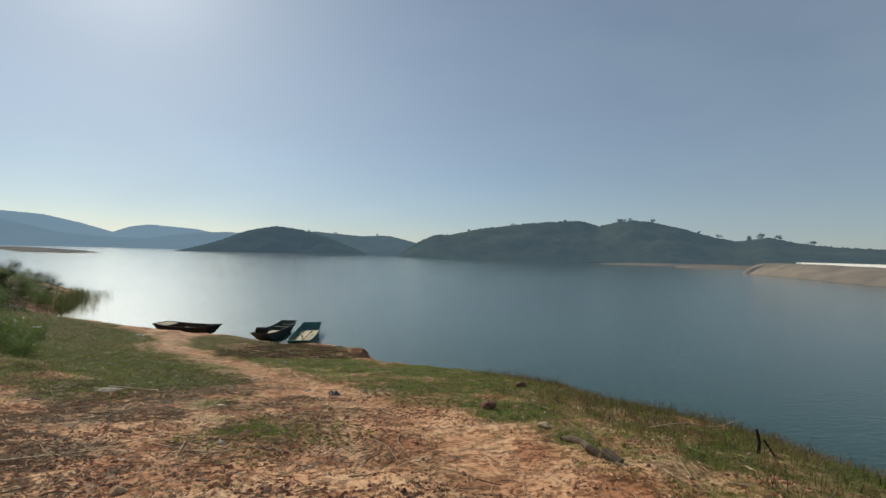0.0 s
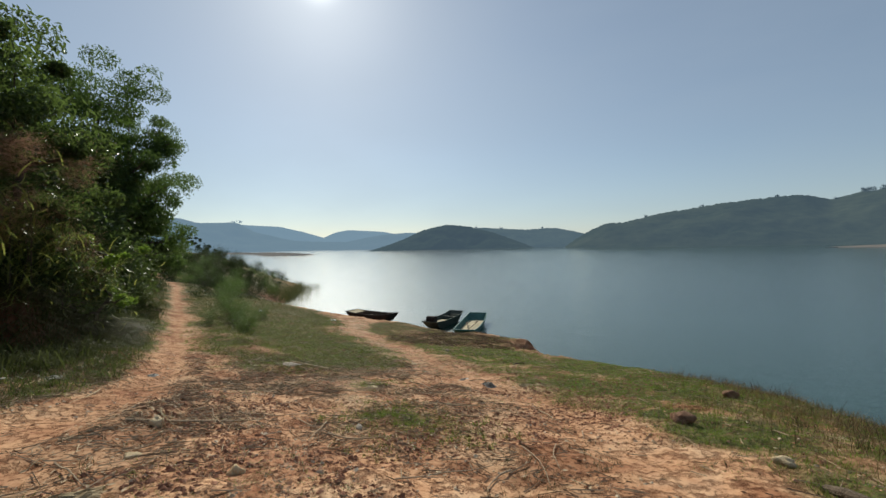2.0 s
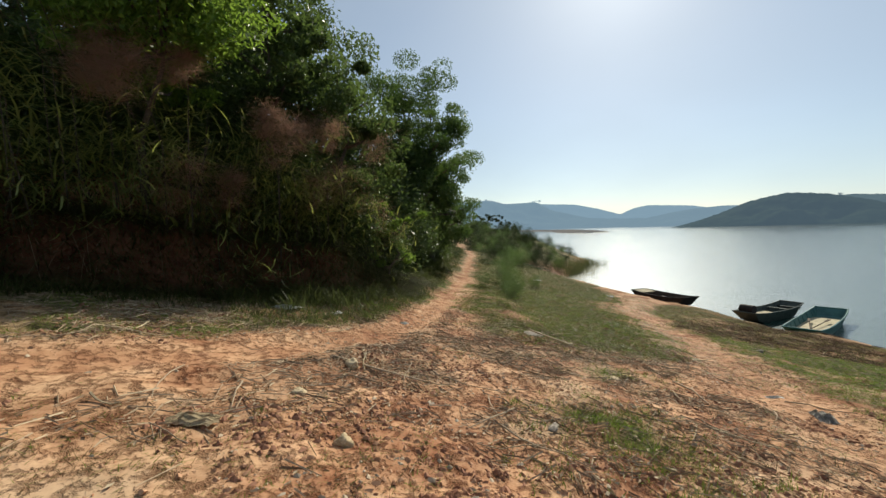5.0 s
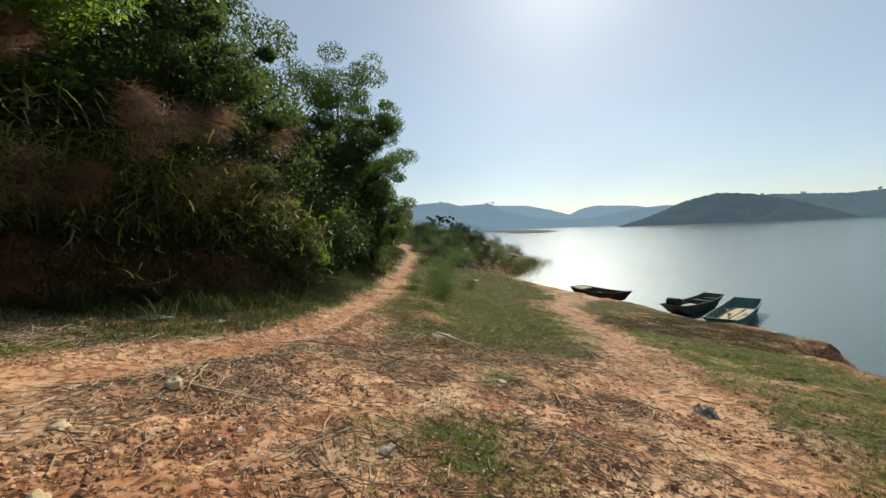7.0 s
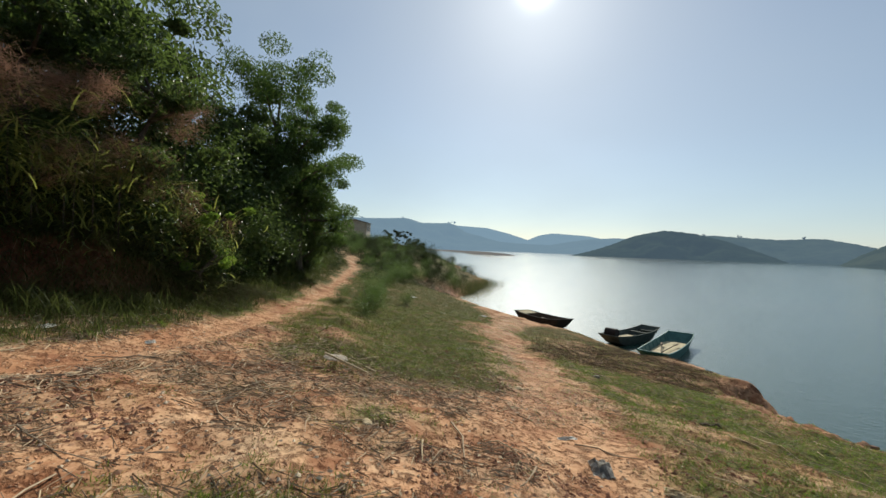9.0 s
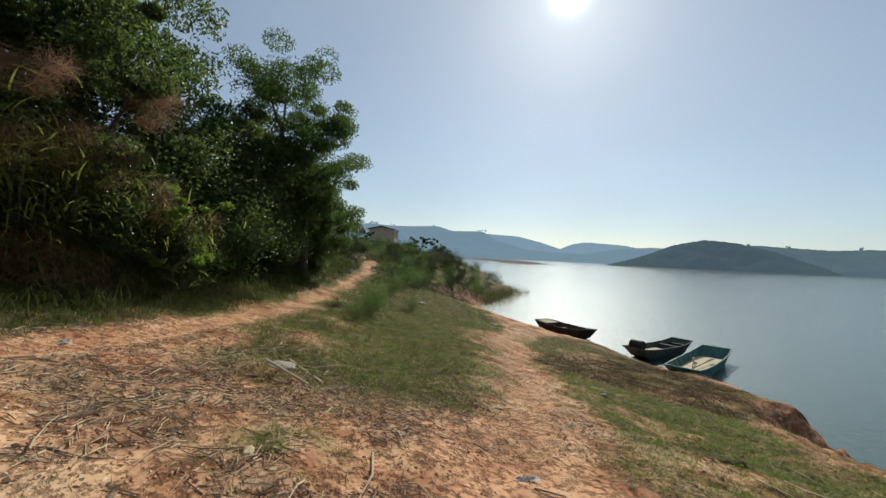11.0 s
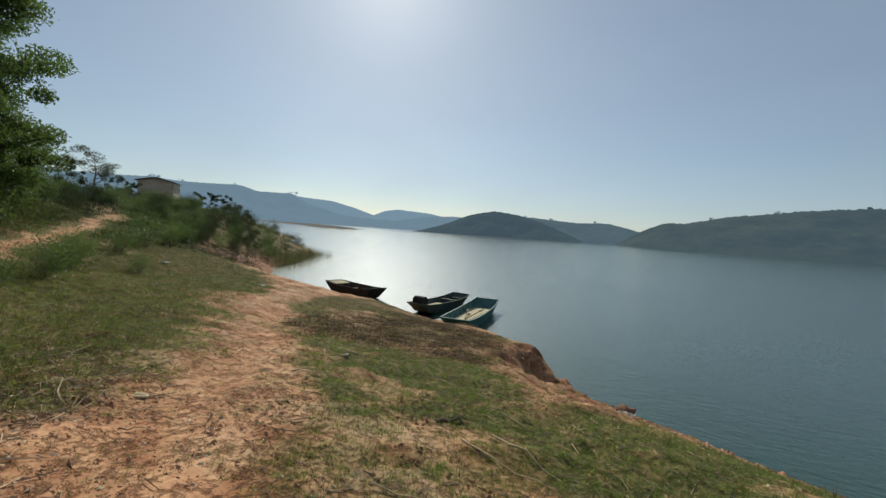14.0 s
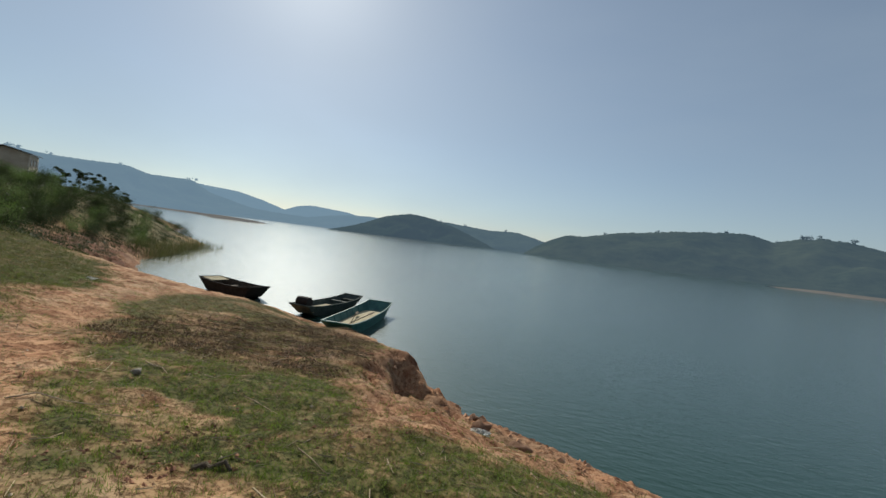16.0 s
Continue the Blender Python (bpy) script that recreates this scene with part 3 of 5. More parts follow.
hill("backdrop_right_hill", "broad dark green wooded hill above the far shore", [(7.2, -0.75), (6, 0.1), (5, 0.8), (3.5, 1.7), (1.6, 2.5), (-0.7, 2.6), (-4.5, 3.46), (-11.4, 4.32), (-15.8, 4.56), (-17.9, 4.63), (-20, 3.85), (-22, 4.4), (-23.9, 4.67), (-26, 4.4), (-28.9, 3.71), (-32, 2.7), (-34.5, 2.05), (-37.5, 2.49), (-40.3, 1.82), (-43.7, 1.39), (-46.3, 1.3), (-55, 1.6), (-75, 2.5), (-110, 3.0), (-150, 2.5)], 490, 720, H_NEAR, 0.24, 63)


# ---- shapes for things ----
def rock_mesh(name, size, mat, seed, cuts=3):
    bm = bmesh.new()
    bmesh.ops.create_icosphere(bm, subdivisions=cuts, radius=0.5)
    for v in bm.verts:
        p = v.co.copy()
        f = 0.78 + 0.5 * noise.noise(p * 2.2 + Vector((seed, seed * 0.7, 0))) + 0.16 * noise.noise(p * 6 + Vector((0, seed, 3)))
        v.co = Vector((p.x * size[0] * f * 1.15, p.y * size[1] * f * 1.15, max(p.z, -0.28) * size[2] * f * 1.2))
    return bm


def rock(name, x, y, size, mat, label, seed, sink=0.15, rz=0.0):
    z = float(height(x, y))
    size = tuple(0.62 * v for v in size)
    bm = rock_mesh(name, size, mat, seed)
    for f in bm.faces:
        f.smooth = True
    low = min(v.co.z for v in bm.verts)
    for v in bm.verts:
        v.co.z -= low
    me = bpy.data.meshes.new(name)
    bm.to_mesh(me)
    bm.free()
    me.materials.append(mat)
    ob = new(name, me)
    ob.matrix_world = pose(x, y, z - sink * size[2], 0, 0, rz)
    return tagged(ob, label, "rock")


def tube(bm, pts, radii, sides=6):
    """A bent round bar through points, tapering."""
    rings = []
    for i, p in enumerate(pts):
        a, b = Vector(pts[max(i - 1, 0)]), Vector(pts[min(i + 1, len(pts) - 1)])
        q = (b - a).to_track_quat("Z", "Y") if (b - a).length > 1e-6 else Vector((0, 0, 1)).to_track_quat("Z", "Y")
        rings.append([bm.verts.new(Vector(p) + q @ Vector((math.cos(t) * radii[i], math.sin(t) * radii[i], 0))) for t in (2 * math.pi * k / sides for k in range(sides))])
    for r0, r1 in zip(rings[:-1], rings[1:]):
        for k in range(sides):
            bm.faces.new((r0[k], r0[(k + 1) % sides], r1[(k + 1) % sides], r1[k]))
    bm.faces.new(rings[0][::-1])
    bm.faces.new(rings[-1])


def leaf_arrays(centres, length, width, droop=0.4, rng=None, up=None):
    """Diamond leaves at the centres, folded a little: verts and faces."""
    n = len(centres)
    az = rng.uniform(0, 2 * np.pi, n)
    tilt = rng.normal(-droop, 0.45, n)
    f = np.stack([np.cos(az) * np.cos(tilt), np.sin(az) * np.cos(tilt), np.sin(tilt)], 1)
    r = np.cross(f, rng.normal(0, 1, (n, 3)) * 0.5 + np.array([0, 0, 1.0]))
    r /= np.linalg.norm(r, axis=1, keepdims=True) + 1e-9
    up_v = np.cross(r, f)
    ln = (length * rng.uniform(0.6, 1.3, n))[:, None]
    wd = (width * rng.uniform(0.7, 1.2, n))[:, None]
    c = np.asarray(centres)
    v = np.stack([c - f * ln * 0.5, c + r * wd * 0.5 + f * ln * 0.05 + up_v * wd * 0.15, c + f * ln * 0.5 - up_v * ln * 0.12, c - r * wd * 0.5 + f * ln * 0.05 + up_v * wd * 0.15], 1)
    i = np.arange(n)[:, None] * 4
    return v.reshape(-1, 3), i + np.array([[0, 1, 2, 3]])


def blade_arrays(roots, way, length, width, droop, segs=3, lift=1.0):
    """Tapering arched blades: verts and quads."""
    n = len(roots)
    side = np.stack([-way[:, 1], way[:, 0], np.zeros(n)], 1)
    rows = []
    for k in range(segs + 1):
        u = k / segs
        out = way * (length * (0.25 * u + droop * u * u))[:, None]
        rise = (length * lift * (u - 0.55 * droop * u ** 2.2))[:, None] * np.array([0, 0, 1.0])
        w = (width * (1 - u) ** 0.7 * (0.6 + 0.8 * u * (1 - u) * 2))[:, None] * 0.5 + 0.0006
        p = roots + out + rise
        rows += [p - side * w, p + side * w]
    v = np.stack(rows, 1).reshape(-1, 3)
    base = np.arange(n)[:, None, None] * (2 * (segs + 1))
    q = np.array([[2 * k, 2 * k + 1, 2 * k + 3, 2 * k + 2] for k in range(segs)])[None]
    return v, (base + q).reshape(-1, 4)


def tree(name, x, y, tall, spread, label, seed, leaf_mat, leaves=9000, leaf=0.16, low=0.25, lean=(0, 0), clumps=60, puff=(0.13, 0.27)):
    """A tapered trunk with limbs, and a crown of leaf clumps with gaps."""
    rng = np.random.default_rng(seed)
    z0 = float(height(x, y))
    top = thing(name, (x, y, z0 - 0.1), label, "tree")
    bm = bmesh.new()
    trunk, n = [], 7
    for i in range(n):
        u = i / (n - 1)
        trunk.append(Vector((lean[0] * u + 0.12 * rng.normal() * (i > 0), lean[1] * u + 0.12 * rng.normal() * (i > 0), tall * 0.85 * u)))
    tube(bm, trunk, [0.02 * tall * (1 - 0.94 * i / (n - 1)) + 0.008 for i in range(n)], 8)
    part("trunk", bm, BARK, top)
    ends = []
    for k in range(11):
        u = rng.uniform(low, 0.95)
        i = min(int(u * (n - 1)), n - 2)
        p = trunk[i].lerp(trunk[i + 1], u * (n - 1) - i)
        a = k * 2.4 + rng.uniform(-0.4, 0.4)
        reach = spread * (0.95 - 0.45 * abs(u - 0.5)) * rng.uniform(0.7, 1.1)
        e = p + Vector((math.cos(a) * reach, math.sin(a) * reach, reach * rng.uniform(0.2, 0.75)))
        mid = p.lerp(e, 0.5) + Vector((0, 0, -0.12 * reach))
        bm = bmesh.new()
        tube(bm, [p, mid, e], [0.009 * tall, 0.006 * tall, 0.003 * tall], 5)
        part("limb", bm, BARK, top)
        ends += [mid.lerp(e, 0.4), e]
    cs = []
    for k in range(clumps):
        if k < len(ends) * 2:
            c = np.array(ends[k % len(ends)]) + rng.normal(0, 0.35, 3) * spread * 0.45
        else:
            a, rr, u = rng.uniform(0, 2 * np.pi), spread * rng.uniform(0.45, 1.0), low * 0.7 + (1 - low * 0.7) * rng.uniform(0, 1) ** 0.75
            rr *= math.sqrt(max(0.05, 1 - ((u - 0.55) / 0.62) ** 2))
            c = np.array([lean[0] * u + math.cos(a) * rr, lean[1] * u + math.sin(a) * rr, tall * u])
        m = max(1, int(leaves / clumps * rng.uniform(0.5, 1.5)))
        s = spread * rng.uniform(*puff)
        d = rng.normal(0, 1, (m, 3))
        d /= np.linalg.norm(d, axis=1, keepdims=True)
        cs.append(c + d * (s * rng.uniform(0.25, 1.0, m) ** 0.6)[:, None] * np.array([1.15, 1.15, 0.75]))
    cs = np.concatenate(cs)
    v, f = leaf_arrays(cs, leaf, leaf * 0.42, 0.5, rng)
    part_mesh("crown", mesh_from("crown", v, f, leaf_mat), top)
    return top


def shrub_proto(name, label, seed, size, leaf_mat, leaves=900, leaf=0.09):
    rng = np.random.default_rng(seed)
    top = thing(name, (0, 0, -60), label, "shrub")
    bm = bmesh.new()
    tips = []
    for k in range(7):
        a = k * 0.9 + rng.uniform(-0.3, 0.3)
        e = Vector((math.cos(a) * size * 0.5, math.sin(a) * size * 0.5, size * rng.uniform(0.5, 1.0)))
        tube(bm, [Vector((0, 0, -0.1)), e * 0.5 + Vector((0, 0, 0.1)), e], [0.018, 0.012, 0.005], 4)
        tips.append(e)
    part("branchwork", bm, BARK, top)
    cs = []
    for k in range(16):
        c = np.array(tips[k % 7]) * rng.uniform(0.45, 1.05) + rng.normal(0, 0.12, 3) * size
        m = leaves // 16
        d = rng.normal(0, 1, (m, 3)) * size * 0.16
        cs.append(c + d)
    cs = np.concatenate(cs)
    cs[:, 2] = np.abs(cs[:, 2])
    v, f = leaf_arrays(cs, leaf, leaf * 0.42, 0.2, rng)
    part_mesh("foliage", mesh_from("foliage", v, f, leaf_mat), top)
    return top


def boat(name, label, a, b, width, z, outer, inner, deck_mat, bow_rise, seed, deep=0.5):
    """A flat-bottomed plank boat from its stern a to its bow b: hull of boards, ribs, rim, floor and thwarts."""
    ax, ay = a
    bx, by = b
    length = math.hypot(bx - ax, by - ay)
    ang = math.degrees(math.atan2(by - ay, bx - ax))
    top = thing(name, ((ax + bx) / 2, (ay + by) / 2, z), label, "boat", rz=ang)
    n = 15
    wall = 0.035

    def section(u, inset, lift):
        s = u * 2 - 1
        half = width / 2 * (1 - 0.16 * abs(s) ** 3)
        rise = bow_rise * (abs(s) ** 3) * (1.0 if s > 0 else 0.55)
        floor_rise = 0.26 * abs(s) ** 3.5
        xx = s * length / 2
        xb = s * (length / 2 - 0.35 * abs(s) ** 3)
        return [(xx, -half + inset, deep + rise + lift), (xb, -(half - 0.14) + inset, floor_rise + lift * 0 + (inset > 0) * 0.04), (xb, (half - 0.14) - inset, floor_rise + (inset > 0) * 0.04), (xx, half - inset, deep + rise + lift)]

    def shell(inset):
        bm = bmesh.new()
        rows = [[bm.verts.new(p) for p in section(i / (n - 1), inset, 0)] for i in range(n)]
        return bm, rows

    bm, rows = shell(0)
    for r0, r1 in zip(rows[:-1], rows[1:]):
        for k in range(3):
            bm.faces.new((r0[k], r1[k], r1[k + 1], r0[k + 1]))
    bm.faces.new(rows[0])
    bm.faces.new(rows[-1][::-1])
    hull = part("hull", bm, outer, top)
    bm, rows = shell(wall)
    for r in (rows[0], rows[-1]):
        for v in r:
            v.co.x *= 1 - 2 * wall / length
    for r0, r1 in zip(rows[:-1], rows[1:]):
        for k in range(3):
            bm.faces.new((r0[k + 1], r1[k + 1], r1[k], r0[k]))
    bm.faces.new(rows[0][::-1])
    bm.faces.new(rows[-1])
    part("lining", bm, inner, hull)
    for side in (0, 3):
        bm = bmesh.new()
        pts = [Vector(section(i / (n - 1), 0.012, 0.012)[side]) for i in range(n)]
        tube(bm, pts, [0.036] * n, 6)
        part("gunwale", bm, outer, top)
    for end in (0, 1):
        bm = bmesh.new()
        p = section(end, 0.01, 0.012)
        tube(bm, [Vector(p[0]), Vector(p[3])], [0.04, 0.04], 6)
        part("end_board", bm, outer, top)
    for i in range(1, 8):
        bm = bmesh.new()
        p = [Vector(q) for q in section(i / 8, wall + 0.015, -0.02)]
        tube(bm, p, [0.022] * 4, 4)
        part("rib", bm, inner, top)
    return top, section, length


def box(bm, size, at, rz=0.0, ry=0.0, bevel=0.0):
    m = pose(*at, 0, ry, rz) @ Matrix.Diagonal((*size, 1))
    r = bmesh.ops.create_cube(bm, size=1, matrix=m)
    if bevel:
        es = list({e for v in r["verts"] for e in v.link_edges})
        bmesh.ops.bevel(bm, geom=es, offset=bevel, segments=1, affect="EDGES")


# ---- far banks ----
def strip(name, label, line, width, tall, mat, category, seed, lip=0.0):
    """A low bank along a line, sloping to the water on both sides."""
    pts = []
    for (ax, ay), (bx, by) in zip(line[:-1], line[1:]):
        n = max(2, int(math.hypot(bx - ax, by - ay) / (width * 0.4)))
        pts += [(ax + (bx - ax) * k / n, ay + (by - ay) * k / n) for k in range(n)]
    pts.append(line[-1])
    verts, cols = [], [-1.0, -0.75, -0.45, -0.2, 0.2, 0.6, 1.0]
    for i, (px, py) in enumerate(pts):
        a, b = pts[max(i - 1, 0)], pts[min(i + 1, len(pts) - 1)]
        dx, dy = b[0] - a[0], b[1] - a[1]
        ln = math.hypot(dx, dy)
        end = min(1.0, i / 3, (len(pts) - 1 - i) / 3) if not lip else 1.0
        for c in cols:
            w = width * (0.35 + 0.65 * end) * (1 + 0.4 * (float(fbm(px * 0.05 + c, py * 0.05, seed)) - 0.5))
            top = tall * (0.25 + 0.75 * end) * (1 - abs(c) ** 2.5) * (0.8 + 0.4 * float(fbm(px * 0.03, py * 0.03 + c, seed + 1)))
            verts.append((px - dy / ln * c * w, py + dx / ln * c * w, WATER - 0.5 + top + 0.5 * (1 - abs(c))))
    k = len(cols)
    faces = [(i * k + j, i * k + j + 1, (i + 1) * k + j + 1, (i + 1) * k + j) for i in range(len(pts) - 1) for j in range(k - 1)]
    return tagged(new(name, mesh_from(name, verts, faces, mat, True)), label, category, kind="structure")


# sand and mud colours with a little blue haze mixed in as glow
SANDBANK = hill_material("hazed_dry_sand", (0.15, 0.11, 0.07), (0.28, 0.21, 0.14), HAZE_GLOW, 0.12)
MUDBANK = hill_material("hazed_brown_shore", (0.10, 0.075, 0.05), (0.22, 0.16, 0.10), HAZE_GLOW, 0.16)
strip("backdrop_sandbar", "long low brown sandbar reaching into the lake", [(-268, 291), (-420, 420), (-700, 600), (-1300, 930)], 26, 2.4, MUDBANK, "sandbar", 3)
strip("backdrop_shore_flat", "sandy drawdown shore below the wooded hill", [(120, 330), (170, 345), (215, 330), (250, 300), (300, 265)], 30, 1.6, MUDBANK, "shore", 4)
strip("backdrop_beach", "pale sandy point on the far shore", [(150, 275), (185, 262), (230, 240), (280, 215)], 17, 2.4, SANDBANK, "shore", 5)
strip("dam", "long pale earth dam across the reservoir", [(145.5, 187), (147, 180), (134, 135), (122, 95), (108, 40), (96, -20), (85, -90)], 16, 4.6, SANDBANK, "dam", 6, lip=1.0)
PARAPET = grainy("pale_concrete", (0.55, 0.53, 0.49), (0.75, 0.73, 0.68), 0.5, 0.8, 0.02)
bm = bmesh.new()
rail = [(149.5, 178), (150, 176), (138, 132), (126, 93), (112, 39), (100, -20), (89, -90)]
for (ax, ay), (bx, by) in zip(rail[:-1], rail[1:]):
    box(bm, (math.hypot(bx - ax, by - ay) + 0.4, 0.4, 1.1), ((ax + bx) / 2, (ay + by) / 2, WATER + 4.75), math.degrees(math.atan2(by - ay, bx - ax)))
me = bpy.data.meshes.new("parapet")
bm.to_mesh(me)
bm.free()
me.materials.append(PARAPET)
tagged(new("dam_wall", me), "white concrete parapet along the dam crest", "wall", kind="structure")

# crest trees: dark leaf colour, blue haze added as emission
RIDGE = hill_material("hazed_ridge_leaves", (0.02, 0.03, 0.015), (0.04, 0.055, 0.028), HAZE_GLOW, 0.16)


def ridge_tree(az, el, dist, tall, seed, mat):
    rng = np.random.default_rng(seed)
    a = radians(az)
    zc = 1.87 + dist * math.tan(radians(el))
    top = thing("ridge_tree", (-math.sin(a) * dist, math.cos(a) * dist, zc - 2.0 - tall * 0.45), "lone tree standing dark on the hill crest", "tree", "trees on the hill crest")
    bm = bmesh.new()
    tube(bm, [Vector((0, 0, 0)), Vector((0.2, 0, tall * 0.8 + 2))], [0.5, 0.2], 5)
    part("trunk", bm, mat, top)
    c = rng.normal(0, 1, (6, 3)) * np.array([tall * 0.28, tall * 0.28, tall * 0.12]) + np.array([0, 0, 2 + tall * 0.75])
    cs = np.concatenate([q + rng.normal(0, 1, (45, 3)) * tall * 0.12 for q in c])
    v, f = leaf_arrays(cs, tall * 0.16, tall * 0.1, 0.3, rng)
    part_mesh("crown", mesh_from("crown", v, f, mat), top)


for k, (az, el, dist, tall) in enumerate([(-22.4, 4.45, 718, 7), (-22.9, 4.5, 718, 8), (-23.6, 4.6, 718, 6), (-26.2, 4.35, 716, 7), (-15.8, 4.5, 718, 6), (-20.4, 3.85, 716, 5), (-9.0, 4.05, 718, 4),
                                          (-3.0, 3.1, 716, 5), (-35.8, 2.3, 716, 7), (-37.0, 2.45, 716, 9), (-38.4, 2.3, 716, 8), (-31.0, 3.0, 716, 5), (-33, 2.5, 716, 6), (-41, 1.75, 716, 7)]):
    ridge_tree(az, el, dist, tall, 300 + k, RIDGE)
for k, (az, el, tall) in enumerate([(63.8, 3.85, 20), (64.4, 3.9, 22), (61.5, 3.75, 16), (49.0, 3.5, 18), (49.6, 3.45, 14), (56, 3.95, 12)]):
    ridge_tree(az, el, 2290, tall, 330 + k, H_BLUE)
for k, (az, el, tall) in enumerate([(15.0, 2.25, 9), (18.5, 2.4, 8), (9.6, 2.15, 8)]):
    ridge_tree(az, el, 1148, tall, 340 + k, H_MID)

# ---- woods on the left bank ----
TALL = "tall dark broadleaf tree on the wooded bank"
tree("broadleaf_tree", -14.0, 3.7, 10.6, 3.3, TALL, 11, LEAF_DARK, 34000, 0.19, 0.05, clumps=110, puff=(0.16, 0.3))
tree("broadleaf_tree", -13.0, -1.8, 9.2, 3.3, TALL, 12, LEAF_DARK, 28000, 0.19, 0.05, clumps=100, puff=(0.16, 0.3))
tree("broadleaf_tree", -16.6, 7.4, 4.6, 2.3, "dense dark broadleaf tree above the path", 13, LEAF_DARK, 16000, 0.16, 0.04, clumps=70)
tree("broadleaf_tree", -12.6, -7.0, 8.5, 3.5, TALL, 14, LEAF_DARK, 14000, 0.22, 0.08, clumps=70)
tree("broadleaf_tree", -18.4, 1.6, 9.4, 3.4, "tall dark broadleaf tree deeper in the wood", 15, LEAF_DARK, 16000, 0.26, 0.05, clumps=90)
tree("broadleaf_tree", -18.0, -4.5, 10.0, 3.8, "tall dark broadleaf tree deeper in the wood", 16, LEAF_DARK, 14000, 0.28, 0.05, clumps=80)
tree("broadleaf_tree", -18.6, 9.4, 4.8, 2.2, "dark rounded tree behind the path", 21, LEAF_DARK, 15000, 0.16, 0.03, clumps=70)
tree("acacia_tree", -18.0, 10.0, 9.2, 2.4, "airy light-green tree with gaps showing its limbs", 17, LEAF_MID, 25000, 0.13, 0.3, clumps=84, puff=(0.16, 0.3))
tree("acacia_tree", -18.8, 11.4, 8.8, 2.1, "airy light-green tree beside its taller neighbour", 27, LEAF_MID, 24000, 0.13, 0.25, (0.2, 0.2), clumps=80, puff=(0.16, 0.3))
tree("acacia_tree", -20.1, 12.3, 5.6, 1.5, "lower spreading tree leaning over the path", 18, LEAF_DARK, 13000, 0.13, 0.03, (0.2, 0.5), clumps=56, puff=(0.18, 0.32))
tree("broadleaf_tree", -19.0, 11.2, 4.4, 2.0, "low dark tree under its airy neighbours", 24, LEAF_DARK, 12000, 0.14, 0.03, clumps=60)
tree("young_tree", -10.0, 0.7, 4.0, 1.7, "young tree with fresh bright leaves overhanging the bank", 19, LEAF_BRIGHT, 9000, 0.17, 0.5, (2.1, 0.7), clumps=48, puff=(0.16, 0.32))
tree("young_tree", -11.4, 3.2, 7.0, 1.7, "young dark-leaved tree among cane grass", 20, LEAF_DARK, 5000, 0.15, 0.45, clumps=26)
tree("young_tree", -11.4, 5.0, 5.6, 1.6, "leafy young tree at the edge of the wood", 25, LEAF_DARK, 11000, 0.14, 0.05, clumps=52)
tree("sapling", -11.0, 6.3, 2.7, 0.7, "slim sapling hung with yellow-green leaves", 22, LEAF_BRIGHT, 1800, 0.11, 0.3, clumps=16)

LEAF_SCRUB = leafy("scrub_leaves", (0.010, 0.017, 0.008), (0.030, 0.043, 0.017), (0.045, 0.066, 0.021), 0.08)
THICK = shrub_proto("thicket_bush", "dense dark bush under the trees", 51, 2.6, LEAF_DARK, 3600, 0.17)
THICK2 = shrub_proto("thicket_bush", "dense leafy bush at the wood's edge", 52, 2.2, LEAF_MID, 3000, 0.15)
LOW = shrub_proto("low_shrub", "low green shrub on the lakeside slope", 53, 1.5, LEAF_MID, 1800, 0.10)
LOW2 = shrub_proto("low_shrub", "low dark shrub on the lakeside slope", 54, 1.7, LEAF_SCRUB, 2000, 0.11)
LOW3 = shrub_proto("low_shrub", "straggly dark green shrub above the shore", 55, 1.3, LEAF_SCRUB, 1300, 0.09)


def planted(proto, x, y, scale, rz, group):
    ob = copy_thing(proto, pose(x, y, float(height(x, y, False)) - 0.05, 0, 0, rz) @ Matrix.Diagonal((scale, scale, scale, 1)))
    ob["group"] = group
    return ob


rng = np.random.default_rng(5)
for k in range(64):
    y = -9 + k * 0.36
    back = rng.uniform(0, 1) ** 0.8
    x = float(line_x(y, CUT)) - (1.5 if y < 5 else 0.9) - back * 4.5
    planted(THICK if k % 5 else THICK2, x, y, (0.5 + 0.75 * back) * rng.uniform(0.85, 1.2), rng.uniform(0, 360), "bushes in the wood")
for k in range(30):
    y = 5.0 + k * 0.33
    planted((THICK, LOW2, THICK, LOW3)[k % 4], float(line_x(y, CUT)) - rng.uniform(0.7, 2.2), y, rng.uniform(0.4, 0.8), rng.uniform(0, 360), "bushes in the wood")
count = 0
while count < 170:
    x, y = rng.uniform(-80, -22), rng.uniform(14, 62)
    d = float(shore_distance(np.array([x]), np.array([y]))[0])
    if d < 1.0 or line_distance(np.array([x]), np.array([y]), PATH_LEFT)[0] < 1.0 or (x > -27 and d < 9 and y > 19) or (x > -32 and d < 4) or (x > -24.5 and y > 17):
        continue
    s = rng.uniform(0.4, 0.85) * (1 + 0.25 * max(0.0, min(1.0, (-x - 35) / 30)))
    planted((LOW, LOW2, LOW3, LOW2)[count % 4], x, y, s, rng.uniform(0, 360), "shrubs on the point")
    count += 1
for k in range(220):
    x, y = rng.uniform(-46, -22), rng.uniform(17, 38)
    d = float(shore_distance(np.array([x]), np.array([y]))[0])
    if d < 2.5 or line_distance(np.array([x]), np.array([y]), PATH_LEFT)[0] < 1.2 or math.exp(-((x + 26.0) ** 2 / 20 + (y - 27.0) ** 2 / 12)) > 0.25 or (x > -24 and y > 20.5):
        continue
    planted((LOW2, LOW3, LOW2, LOW)[k % 4], x, y, rng.uniform(0.45, 0.8), rng.uniform(0, 360), "shrubs on the point")
